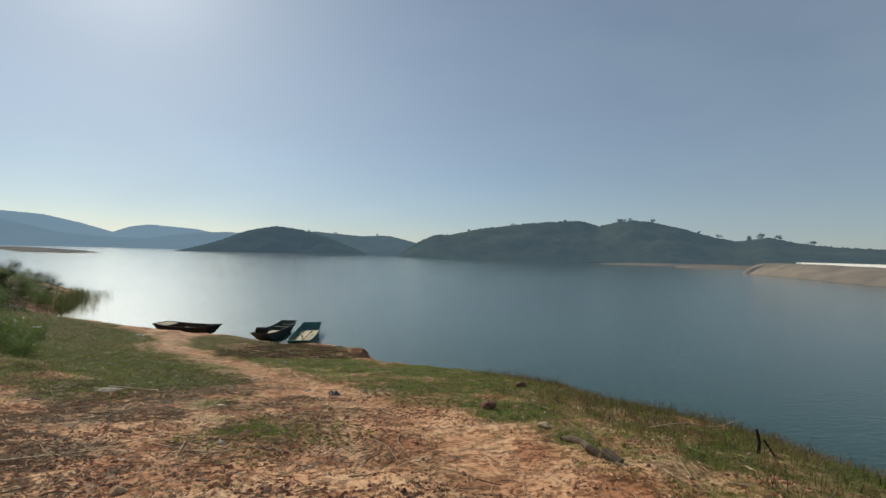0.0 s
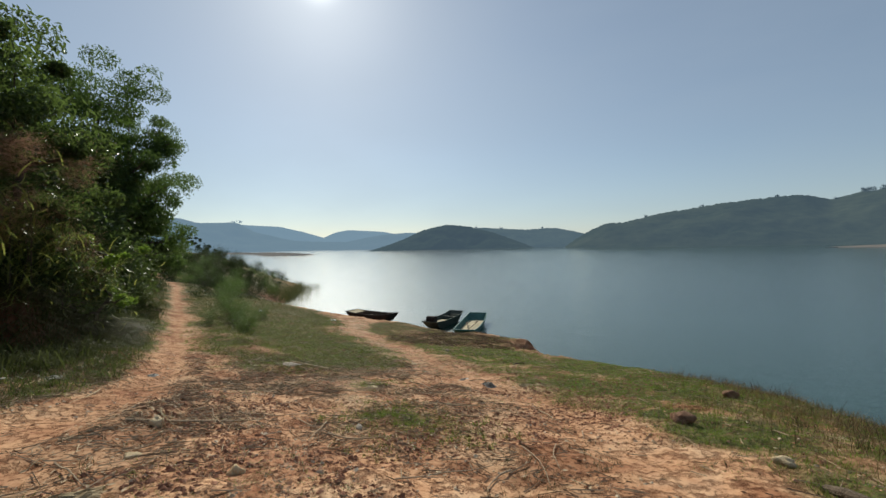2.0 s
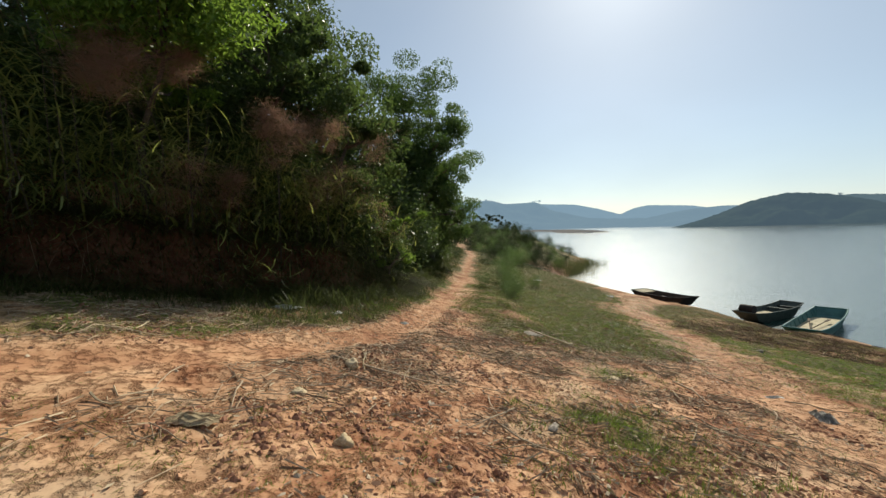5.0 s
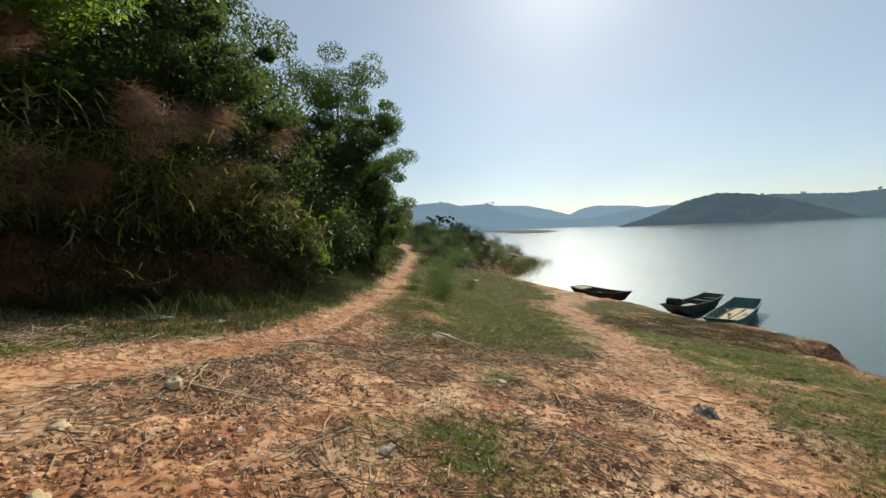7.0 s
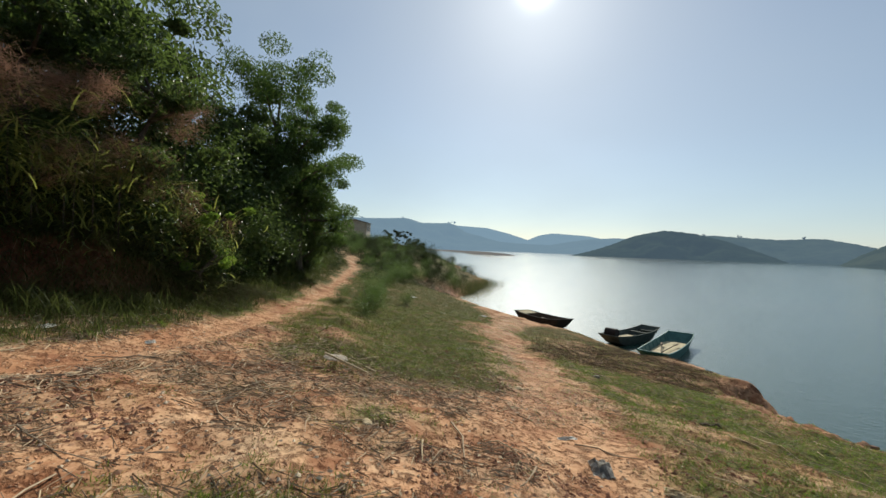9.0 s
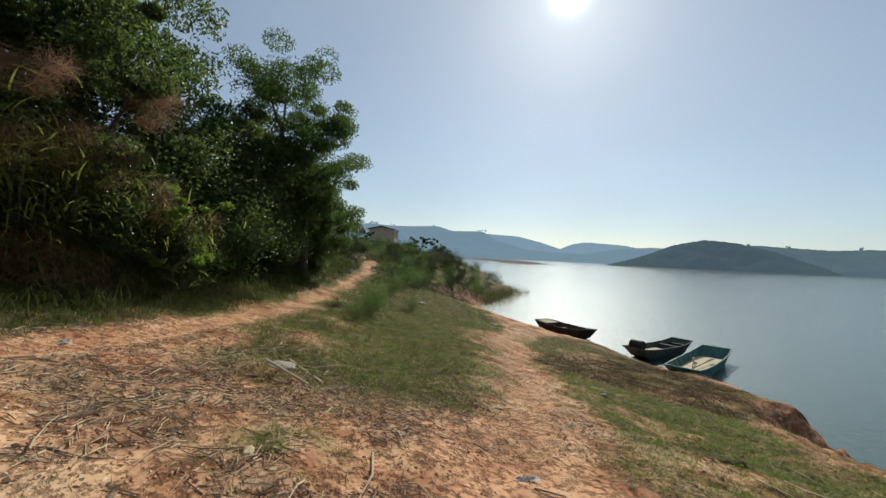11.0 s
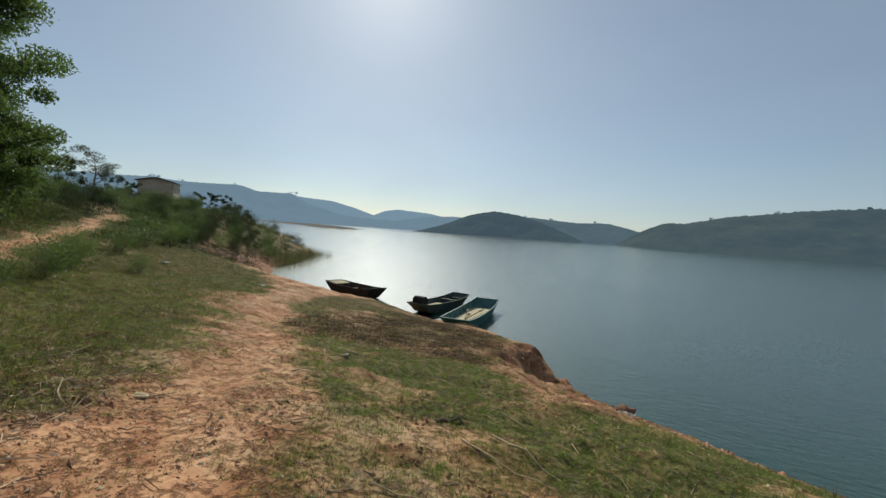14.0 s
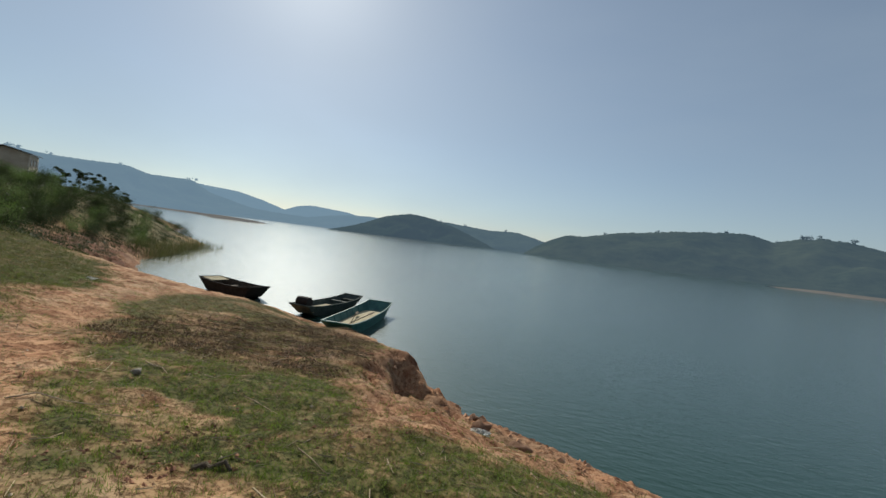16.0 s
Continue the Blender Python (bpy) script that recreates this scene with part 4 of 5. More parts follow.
for x, y, s in [(-11.2, 10.6, 0.42), (-12.3, 11.6, 0.5), (-13.6, 12.2, 0.6), (-15.2, 13.2, 0.55), (-17.6, 15.2, 0.6), (-19.6, 17.0, 0.7), (-21.0, 18.6, 0.6), (-13.3, 10.9, 0.36), (-13.9, 12.6, 0.4), (-14.4, 14.4, 0.35), (-22.5, 20.0, 0.7), (-24.2, 20.6, 0.8)]:
    planted(LOW, x, y, s, s * 900, "shrubs by the path")
for az, dist, tall in [(69.7, 62, 6.2), (60.0, 92, 3.2), (58.6, 95, 3.4), (57.2, 98, 3.2), (56.0, 100, 2.6), (54.8, 104, 2.2), (66.6, 90, 3.2), (67.8, 75, 3.6), (72.0, 58, 3.8)]:
    a = radians(az)
    x, y = -math.sin(a) * dist - 0.2, math.cos(a) * dist + 8.2
    tree("small_tree", x, y, tall, tall * 0.42, "small bushy tree on the point beyond the path", int(az * 10), LEAF_SCRUB, 3600, 0.17, 0.1, clumps=34)
for proto in (THICK, THICK2, LOW, LOW2, LOW3):
    for o in (*proto.children_recursive, proto):
        bpy.data.objects.remove(o)

# cane grass and feathery plumes over the cut bank
def cane(x, y, seed, tall, blades=190):
    r = np.random.default_rng(seed)
    top = thing("cane_grass", (x, y, float(height(x, y)) - 0.03), "clump of tall cane grass with long arching leaves", "grass clump", "cane grass on the bank")
    a = r.normal(-0.5, 1.3, blades)
    way = np.stack([np.cos(a), np.sin(a), 0 * a], 1)
    root = np.stack([r.normal(0.2, 0.4, blades), r.normal(0, 0.4, blades), r.uniform(-0.05, 0.85, blades) * tall], 1)
    v, f = blade_arrays(root, way, r.uniform(0.3, 0.75, blades), r.uniform(0.02, 0.042, blades), r.uniform(0.35, 1.1, blades), 4, lift=r.normal(0.1, 0.45, blades))
    part_mesh("foliage", mesh_from("foliage", v, f, BLADE), top)
    for k in range(1):
        bm = bmesh.new()
        e = Vector((r.normal(0.2, 0.3), r.normal(0, 0.3), tall * r.uniform(0.6, 0.9)))
        tube(bm, [Vector((e.x * 0.3, e.y * 0.3, 0)), e], [0.011, 0.005], 4)
        part("culm", bm, BARK, top)


def plume(x, y, z, seed, size):
    r = np.random.default_rng(seed)
    g = float(height(x, y))
    top = thing("grass_plume", (x, y, g - 0.03), "reddish brown feathery seed plume on a tall stalk", "grass plume", "plumes above the bank")
    bm = bmesh.new()
    tip = Vector((r.uniform(0.3, 0.8), r.uniform(-0.5, 0.1), z - g))
    tube(bm, [Vector((0, 0, 0)), Vector((0.1, 0, (z - g) * 0.6)), tip], [0.012, 0.009, 0.004], 4)
    part("stalk", bm, BARK, top)
    n = 1300
    u = r.uniform(0, 1, n)
    fat = 0.14 * np.sin(np.pi * np.clip(u, 0.05, 1)) + 0.03
    root = np.stack([tip.x + 0.35 * size * u, tip.y - 0.2 * size * u, tip.z + size * (0.1 - 0.6 * u * u)], 1) + r.normal(0, 1, (n, 3)) * (fat * size)[:, None]
    a = r.uniform(0, 2 * np.pi, n)
    way = np.stack([np.cos(a), np.sin(a), 0 * a], 1)
    v, f = blade_arrays(root, way, r.uniform(0.08, 0.26, n) * size, np.full(n, 0.005), r.uniform(0.8, 1.8, n), 2, lift=0.4)
    part_mesh("tuft", mesh_from("tuft", v, f, PLUME), top)


rng = np.random.default_rng(9)
for k in range(46):
    y = -5.5 + k * 0.27
    x = float(line_x(y, CUT)) - 0.2 - rng.uniform(0, 1) * 1.4
    cane(x, y, 400 + k, rng.uniform(1.4, 3.2) * (1.0 if y < 4 else 0.75))
for k in range(28):
    y = -3.0 + k * 0.38
    x = float(line_x(y, CUT)) - 0.2 - rng.uniform(0, 0.9)
    plume(x, y, float(height(x, y)) + rng.uniform(0.9, 3.8), 500 + k, rng.uniform(0.8, 1.45))

# ---- boats ----
b1, sec, ln = boat("rowing_boat", "weathered dark plank boat pulled onto the sandy shore", (-19.0, 27.5), (-14.8, 26.6), 1.5, WATER - 0.06, HULL_DARK, HULL_INNER, STICK, 0.12, 1, 0.6)
for k in range(5):
    bm = bmesh.new()
    box(bm, (0.15, 1.02, 0.03), (-1.9 + 0.16 * k, 0, 0.68 - 0.016 * k), 0, 3, 0.004)
    part("deck_plank", bm, DECK_SAND, b1, "sun-bleached deck plank")
for k in range(7):
    bm = bmesh.new()
    box(bm, (0.09, 1.0 - 0.03 * k, 0.03), (0.55 + 0.19 * k, 0, 0.36 + 0.04 * k), 0, -6, 0.004)
    part("floor_slat", bm, HULL_INNER, b1, "brown floor slat")
for px in (-0.4,):
    bm = bmesh.new()
    box(bm, (0.2, 1.2, 0.035), (px, 0, 0.40), 0, 0, 0.006)
    part("thwart", bm, HULL_INNER, b1)

b2, sec, ln = boat("fishing_boat", "dark olive plank fishing boat with a sandy floor at the shore", (-11.1, 24.9), (-10.95, 29.4), 1.3, WATER - 0.04, HULL_OLIVE, HULL_OLIVE, DECK_SAND, 0.16, 2)
bm = bmesh.new()
box(bm, (2.3, 1.0, 0.03), (-0.75, 0, 0.3), 0, 0, 0.01)
part("floor", bm, DECK_SAND, b2, "sandy wooden floor")
for px in (1.0, 1.9):
    bm = bmesh.new()
    box(bm, (0.18, 1.12, 0.035), (px, 0, 0.45), 0, 0, 0.006)
    part("thwart", bm, HULL_OLIVE, b2)
drum = thing("fuel_drum", (-11.1, 25.25, WATER + 0.66), "dark rusty drum lying across the boat's stern", "drum")
bm = bmesh.new()
ring = [(-0.36, 0.02), (-0.36, 0.25), (-0.34, 0.27), (-0.12, 0.262), (-0.1, 0.275), (-0.08, 0.262), (0.1, 0.262), (0.12, 0.275), (0.14, 0.262), (0.34, 0.27), (0.36, 0.25), (0.36, 0.02)]
rows = [[bm.verts.new((0.85 * px, 0.9 * pr * math.cos(2 * math.pi * k / 18), 0.9 * pr * math.sin(2 * math.pi * k / 18))) for k in range(18)] for px, pr in ring]
for r0, r1 in zip(rows[:-1], rows[1:]):
    for k in range(18):
        bm.faces.new((r0[k], r1[k], r1[(k + 1) % 18], r0[(k + 1) % 18]))
part("barrel", bm, RUBBER, drum)

b3, sec, ln = boat("fishing_boat", "faded green plank boat with a sandy floor and oars", (-8.1, 23.2), (-9.15, 29.05), 1.5, WATER - 0.05, HULL_GREEN, HULL_GREEN_IN, DECK_SAND, 0.14, 3)
bm = bmesh.new()
box(bm, (4.4, 1.2, 0.03), (0.1, 0, 0.2), 0, 0, 0.01)
part("floor", bm, DECK_SAND, b3, "pale sandy floor boards")
oar = thing("oar", (-8.75, 25.7, WATER + 0.25), "dark wooden oar lying along the green boat's floor", "oar", rz=112)
bm = bmesh.new()
tube(bm, [Vector((-1.2, 0, 0)), Vector((0.7, 0, 0.06))], [0.022, 0.02], 6)
part("shaft", bm, LOG, oar)
bm = bmesh.new()
box(bm, (0.55, 0.13, 0.02), (0.95, 0, 0.07), 0, -2, 0.008)
part("blade", bm, LOG, oar)
pole = copy_thing(oar, pose(-8.5, 26.1, WATER + 0.25, 0, 0, 95))

# ---- house on the point ----
WALL_TAN = grainy("weathered_wall", (0.34, 0.27, 0.21), (0.52, 0.44, 0.35), 0.8, 0.9, 0.02)
# paler wall colour, standing in for daylight on the right side
WALL_LIT = grainy("lit_side_wall", (0.42, 0.37, 0.31), (0.58, 0.52, 0.45), 0.8, 0.9, 0.02)
ROOF = grainy("dark_tin_roof", (0.06, 0.055, 0.05), (0.15, 0.13, 0.12), 1.0, 0.7, 0.02)
GLASS_DARK = grainy("dark_opening", (0.03, 0.03, 0.03), (0.07, 0.07, 0.065), 2, 0.4, 0.0, 0.5)
hx, hy = -107.55, 60.75
hz = float(height(hx, hy, False))
house = thing("house", (hx, hy, hz - 0.3), "two-storey weathered house with a low dark roof", "house", rz=50)
wall_h = 7.35 - hz + 0.3
bm = bmesh.new()
box(bm, (7, 6, wall_h), (0, 0, wall_h / 2))
vs = [bm.verts.new(p) for p in ((-3.5, -3, wall_h), (3.5, -3, wall_h), (0, -3, wall_h + 0.85), (-3.5, 3, wall_h), (3.5, 3, wall_h), (0, 3, wall_h + 0.85))]
bm.faces.new(vs[:3])
bm.faces.new(vs[5:2:-1])
part("wall", bm, WALL_TAN, house)
for side in (-1, 1):
    bm = bmesh.new()
    box(bm, (4.3, 7.2, 0.14), (side * 2.0, 0, wall_h + 0.5), 0, side * 13.5, 0.03)
    part("roof", bm, ROOF, house)
# thin slab over the right side, its lit look put into the colour
bm = bmesh.new()
box(bm, (0.12, 6.0, wall_h - 0.2), (3.57, 0, wall_h / 2))
gable = part("side_wall", bm, WALL_LIT, house, "side wall, coloured paler as the lit side")
for level in (wall_h - 1.6, wall_h - 4.2):
    for off in (-1.9, 0.0, 1.9):
        bm = bmesh.new()
        box(bm, (0.1, 1.25, 1.35), (3.66, off, level), 0, 0, 0.02)
        frame_ob = part("window", bm, WALL_TAN, house)
        bm = bmesh.new()
        box(bm, (0.08, 1.05, 1.15), (3.69, off, level), 0, 0, 0.01)
        part("pane", bm, GLASS_DARK, frame_ob, "dark window opening")

# ---- rocks, logs and rubbish with a place of their own ----
rock("rock", 1.08, 6.27, (0.42, 0.34, 0.3), STONE_RED, "reddish brown boulder on the grassy bank edge", 1)
rock("rock", 1.68, 4.8, (0.34, 0.22, 0.16), STONE_PALE, "flat pale stone beside the track", 2)
rock("rock", 2.0, 8.3, (0.36, 0.3, 0.3), STONE_RED, "dark mossy stone in the bank grass", 3)
rock("rock", -4.0, 3.12, (0.26, 0.22, 0.2), STONE_PALE, "pale yellow stone beside the footpath", 4)
rock("rock", -2.25, 2.58, (0.19, 0.17, 0.15), STONE_TAN, "rounded tan stone on the bare clay", 5)
rock("slab", -6.15, 7.27, (0.85, 0.55, 0.15), STONE_GREY, "flat grey stone slab lying in the grass", 7, 0.05, 25)
rock("rock", -0.83, 15.95, (0.5, 0.44, 0.42), STONE_RED, "dark red-brown boulder above the beach", 8)
rock("rock", -0.2, 16.2, (0.7, 0.42, 0.3), STONE_RED, "cracked red-brown rock on the beach slope", 9)
rock("rock", 0.25, 16.5, (0.4, 0.36, 0.26), STONE_RED, "small dark rock on the beach slope", 10)
rock("rock", -1.5, 18.7, (0.5, 0.3, 0.3), STONE_RED, "dark stone at the water's edge", 11)
rock("rock", -3.3, 2.5, (0.3, 0.18, 0.07), STONE_PALE, "broken pale stone among dry stalks", 12)
rock("rock", -4.55, 9.9, (0.3, 0.2, 0.08), STONE_PALE, "flat pale stone on the track to the boats", 13)
rock("rock", -3.45, 6.35, (0.3, 0.16, 0.07), STONE_PALE, "flat pale stone among dry stalks", 14)
rock("rock", -2.35, 4.3, (0.34, 0.13, 0.1), STONE_GREY, "grey splintered stone in a grass patch", 15, 0.1, 120)
rock("rock", -5.0, 13.2, (0.3, 0.2, 0.16), STONE_GREY, "grey stone in the short grass", 16)


def rag(name, x, y, size, mat, label, seed, category, rz=0.0):
    """A crumpled sheet lying on the ground."""
    bm = bmesh.new()
    n = 9
    g = [[None] * n for _ in range(n)]
    for i in range(n):
        for j in range(n):
            u, v = i / (n - 1) - 0.5, j / (n - 1) - 0.5
            px, py = u * size[0] * (1 + 0.35 * noise.noise(Vector((v * 4, seed, 0)))), v * size[1] * (1 + 0.35 * noise.noise(Vector((u * 4, seed, 5))))
            h = size[2] * (0.35 + 0.8 * noise.noise(Vector((u * 5, v * 5, seed))) + 0.3 * noise.noise(Vector((u * 13, v * 13, seed)))) * (1 - 1.6 * max(abs(u), abs(v)))
            g[i][j] = bm.verts.new((px, py, max(h, 0.0) + 0.012))
    for i in range(n - 1):
        for j in range(n - 1):
            bm.faces.new((g[i][j], g[i + 1][j], g[i + 1][j + 1], g[i][j + 1]))
    r = bmesh.ops.solidify(bm, geom=bm.faces[:], thickness=0.004)
    me = bpy.data.meshes.new(name)
    bm.to_mesh(me)
    bm.free()
    me.materials.append(mat)
    ob = new(name, me)
    ob.matrix_world = pose(x, y, float(height(x, y)), 0, 0, rz)
    return tagged(ob, label, category)


rag("rag", -1.93, 7.97, (0.32, 0.19, 0.17), CLOTH_GREY, "crumpled grey rag dropped on the clay", 1, "rag", 130)
rag("plastic_bag", -7.35, 2.93, (0.55, 0.26, 0.12), PLASTIC, "torn white plastic bag at the bank's foot", 2, "plastic bag", 30)
rag("plastic_scrap", -7.5, 3.8, (0.3, 0.2, 0.08), PLASTIC, "white plastic scrap in the verge grass", 3, "plastic scrap")
rag("plastic_scrap", -6.9, 4.9, (0.2, 0.12, 0.06), PLASTIC, "white plastic scrap in the verge grass", 4, "plastic scrap")
rag("plastic_scrap", -0.8, 15.7, (0.3, 0.2, 0.1), PLASTIC, "white plastic scrap by the beach rocks", 5, "plastic scrap")
rag("plastic_scrap", -13.3, 17.8, (0.5, 0.25, 0.1), PLASTIC, "white plastic scrap beside the landing", 6, "plastic scrap")
rag("plastic_scrap", -16.2, 16.0, (0.4, 0.25, 0.1), PLASTIC, "white plastic scrap on the grassy slope", 7, "plastic scrap")
rag("palm_sheath", -2.75, 1.8, (0.34, 0.16, 0.08), STRAW, "dry yellow leaf sheath on the clay", 8, "leaf sheath", 50)
rag("dead_leaf", -1.25, 8.0, (0.26, 0.13, 0.05), STRAW, "large dry tan leaf on the grass edge", 9, "leaf", 20)
rag("dead_leaf", -0.95, 8.1, (0.28, 0.11, 0.05), STRAW, "large dry tan leaf on the grass edge", 10, "leaf", -15)
rag("dead_leaf", -2.65, 8.5, (0.22, 0.08, 0.05), PLASTIC, "pale curled leaf on the clay", 11, "leaf", 60)


def bent_stick(name, label, pts, r0, r1, mat, category="stick", group="", sides=6):
    """A stick lying along places on the ground: (x, y, lift)."""
    x0, y0 = pts[0][0], pts[0][1]
    z0 = float(height(x0, y0))
    bm = bmesh.new()
    ps = [Vector((x - x0, y - y0, float(height(x, y)) - z0 + r0 * 0.8 + lift)) for x, y, lift in pts]
    tube(bm, ps, [r0 + (r1 - r0) * i / (len(ps) - 1) for i in range(len(ps))], sides)
    me = bpy.data.meshes.new(name)
    bm.to_mesh(me)
    bm.free()
    me.materials.append(mat)
    ob = new(name, me)
    ob.matrix_world = pose(x0, y0, z0)
    return tagged(ob, label, category, group)


log = bent_stick("driftwood_log", "weathered gnarled log half sunk in the clay", [(1.8, 4.35, -0.03), (1.84, 4.15, 0.02), (1.93, 4.0, -0.01), (1.92, 3.8, 0.03), (2.02, 3.68, -0.02), (2.0, 3.55, 0.03), (2.1, 3.42, -0.03)], 0.035, 0.06, LOG, "log", sides=9)
stump = bent_stick("charred_stick", "blackened forked stick standing in the bank grass", [(4.0, 4.15, -0.1), (4.02, 4.16, 0.12), (4.0, 4.18, 0.27)], 0.022, 0.015, CHARRED)
bent_stick("charred_stick", "blackened stick leaning against another", [(4.16, 4.05, -0.05), (4.05, 4.13, 0.16)], 0.016, 0.014, CHARRED)
bent_stick("fallen_branch", "grey dead branch caught in the bank brush", [(3.1, 4.9, 0.06), (3.35, 4.84, 0.12), (3.6, 4.88, 0.15), (3.85, 4.86, 0.13), (4.1, 4.95, 0.17), (4.4, 5.15, 0.2)], 0.009, 0.004, STICK)
bent_stick("root_stump", "short broken root lying in the grass", [(-2.36, 11.74, -0.03), (-2.3, 11.82, 0.0), (-2.24, 11.8, -0.02), (-2.17, 11.88, 0.01), (-2.1, 11.87, -0.03)], 0.035, 0.016, LOG, "root", sides=8)
bent_stick("fallen_branch", "thin grey branch lying on the grass", [(-5.5, 13.7, 0.0), (-5.2, 13.6, 0.02), (-5.05, 13.62, 0.0), (-4.8, 13.5, 0.0)], 0.011, 0.004, STICK)
bent_stick("fallen_branch", "long dry stalk across the track", [(-2.5, 8.42, 0.0), (-2.28, 8.53, 0.02), (-2.1, 8.5, 0.0), (-1.85, 8.62, 0.01)], 0.009, 0.004, STICK)
bent_stick("fallen_branch", "broken dry stick on the clay", [(-3.3, 7.3, 0.01), (-2.9, 7.1, 0.03), (-2.55, 6.8, 0.01)], 0.012, 0.007, STICK)
bent_stick("fallen_branch", "long brown stalk beside the pale stone", [(-4.3, 3.0, 0.0), (-3.9, 3.35, 0.01), (-3.5, 3.75, 0.0)], 0.014, 0.008, STICK)
bent_stick("cane_stalk", "pale cut cane beside the slab", [(-6.6, 7.5, 0.01), (-5.4, 7.6, 0.02)], 0.02, 0.016, STRAW)
bent_stick("cane_stalk", "pale cut cane in the grass", [(-5.9, 7.0, 0.14), (-5.2, 7.35, 0.02)], 0.016, 0.012, STRAW)

rng = np.random.default_rng(31)
made = 0
while made < 150:
    x, y = rng.uniform(-9, 1.0), rng.uniform(0.8, 10.5)
    if made >= 118:
        x, y = rng.uniform(-6, 2.5), rng.uniform(10, 16)
    lit = float(litter_cover(np.array([x]), np.array([y]))[0])
    if rng.uniform() > lit + (0.5 if made >= 118 else 0.05):
        continue
    a, ln = rng.normal(-0.3, 0.9), rng.uniform(0.2, 0.95) ** 1.4
    n = 4
    bend = rng.normal(0, 0.05)
    pts = [(x + math.cos(a + bend * k) * ln * k / n, y + math.sin(a + bend * k) * ln * k / n, float(rng.uniform(0, 0.035))) for k in range(n + 1)]
    pale = rng.uniform() < 0.4
    bent_stick("dry_stick", "pale dry stalk lying on the ground" if pale else "brown dry stick lying on the ground", pts, rng.uniform(0.004, 0.010), 0.003, STRAW if pale else STICK, "stick", "sticks on the clay", 5)
    made += 1

# ---- what nobody could count ----
def scatter(n, x0, x1, y0, y1, weight, seed):
    """n places, thicker where weight is high."""
    r = np.random.default_rng(seed)
    out, have = [], 0
    while have < n:
        x, y = r.uniform(x0, x1, 20000), r.uniform(y0, y1, 20000)
        ok = r.uniform(0, 1, 20000) < weight(x, y)
        out.append(np.stack([x[ok], y[ok]], 1))
        have += int(ok.sum())
    return np.concatenate(out)[:n]


def stuff(name, me, label, category):
    return tagged(new(name, me), label, category, kind="stuff")


def tufts(name, places, per, spread, tall, width, mat, label, seed, segs=1, droop=(0.2, 0.9)):
    r = np.random.default_rng(seed)
    c = np.repeat(places, per, 0)
    n = len(c)
    c = c + r.normal(0, spread, (n, 2))
    z = height(c[:, 0], c[:, 1])
    a = r.uniform(0, 2 * np.pi, n)
    way = np.stack([np.cos(a), np.sin(a), 0 * a], 1)
    size = np.repeat(r.uniform(0.55, 1.3, len(places)), per)
    v, f = blade_arrays(np.column_stack([c, z - 0.004]), way, tall * size * r.uniform(0.6, 1.25, n), width * r.uniform(0.7, 1.3, n), r.uniform(*droop, n), segs)
    return stuff(name, mesh_from(name, v, f, mat), label, "grass")


near_w = lambda x, y: grass_cover(x, y) ** 0.9 * (1 - 0.75 * within(x, y, DRY, 64)) * np.clip(1.25 - np.hypot(x + 1, y - 8) / 17, 0.12, 1)
tufts("grass", scatter(30000, -14, 9, 0, 20, near_w, 1), 9, 0.035, 0.055, 0.007, TURF, "short green grass over the clay", 2, 1)
tufts("grass", scatter(5000, -12, 8, 0, 20, lambda x, y: ramp(grass_cover(x, y), 0.08, 0.5), 3), 7, 0.03, 0.06, 0.006, DRY_GRASS, "short dry grass over the clay", 4, 1)
tufts("grass", scatter(6000, -13, -3, 13, 24, lambda x, y: grass_cover(x, y) * within(x, y, DRY, 64), 93), 8, 0.05, 0.05, 0.006, DRY_GRASS, "dry brown grass above the landing", 94, 1)
mid_w = lambda x, y: grass_cover(x, y) * ramp(line_x(y, PATH_BOATS) - x, 0.8, 1.8) * ramp(x - line_x(y, PATH_LEFT), 0.4, 1.0)
tufts("grass", scatter(9000, -25, -4, 7, 25, mid_w, 5), 8, 0.06, 0.10, 0.007, SLOPE, "soft green grass on the slope", 6, 2)
tufts("grass", scatter(2600, -25, -4, 7, 25, mid_w, 95), 7, 0.07, 0.09, 0.006, DRY_GRASS, "dry stems among the slope grass", 96, 2)
verge = lambda x, y: ramp(line_x(y, PATH_LEFT) - x, 0.6, 1.4) * (1 - ramp(line_x(y, CUT) - x, 1.0, 2.5)) * ramp(y, 1.5, 4)
tufts("weeds", scatter(4200, -26, -5, 1, 17, verge, 7), 8, 0.06, 0.15, 0.012, RANK, "green weeds along the footpath verge", 8, 2)
tufts("weeds", scatter(3400, -26, -5, 1, 17, verge, 97), 7, 0.08, 0.10, 0.008, DRY_GRASS, "dry matted grass along the footpath verge", 98, 2, (0.6, 1.8))
tufts("weeds", scatter(1500, -26, -6, 2, 17, lambda x, y: verge(x, y) * ramp(line_x(y, PATH_LEFT) - x, 1.6, 2.6), 9), 8, 0.08, 0.42, 0.014, RANK, "tall weeds below the trees", 10, 3)
brush = lambda x, y: ramp(x - line_x(y, PATH_BOATS), 1.4, 3.2) * ramp(x, 0.8, 2.8) * ramp(shore_distance(x, y), 0.6, 1.6)
tufts("bank_brush", scatter(3800, 0, 13, 0, 17, brush, 11), 9, 0.07, 0.17, 0.006, DRY_GRASS, "dry brown brush on the lake bank", 12, 2, (0.1, 0.8))
tufts("bank_brush", scatter(1000, 0, 13, 0, 17, brush, 13), 9, 0.06, 0.16, 0.008, RANK, "green grass among dry bank brush", 14, 2, (0.1, 0.8))
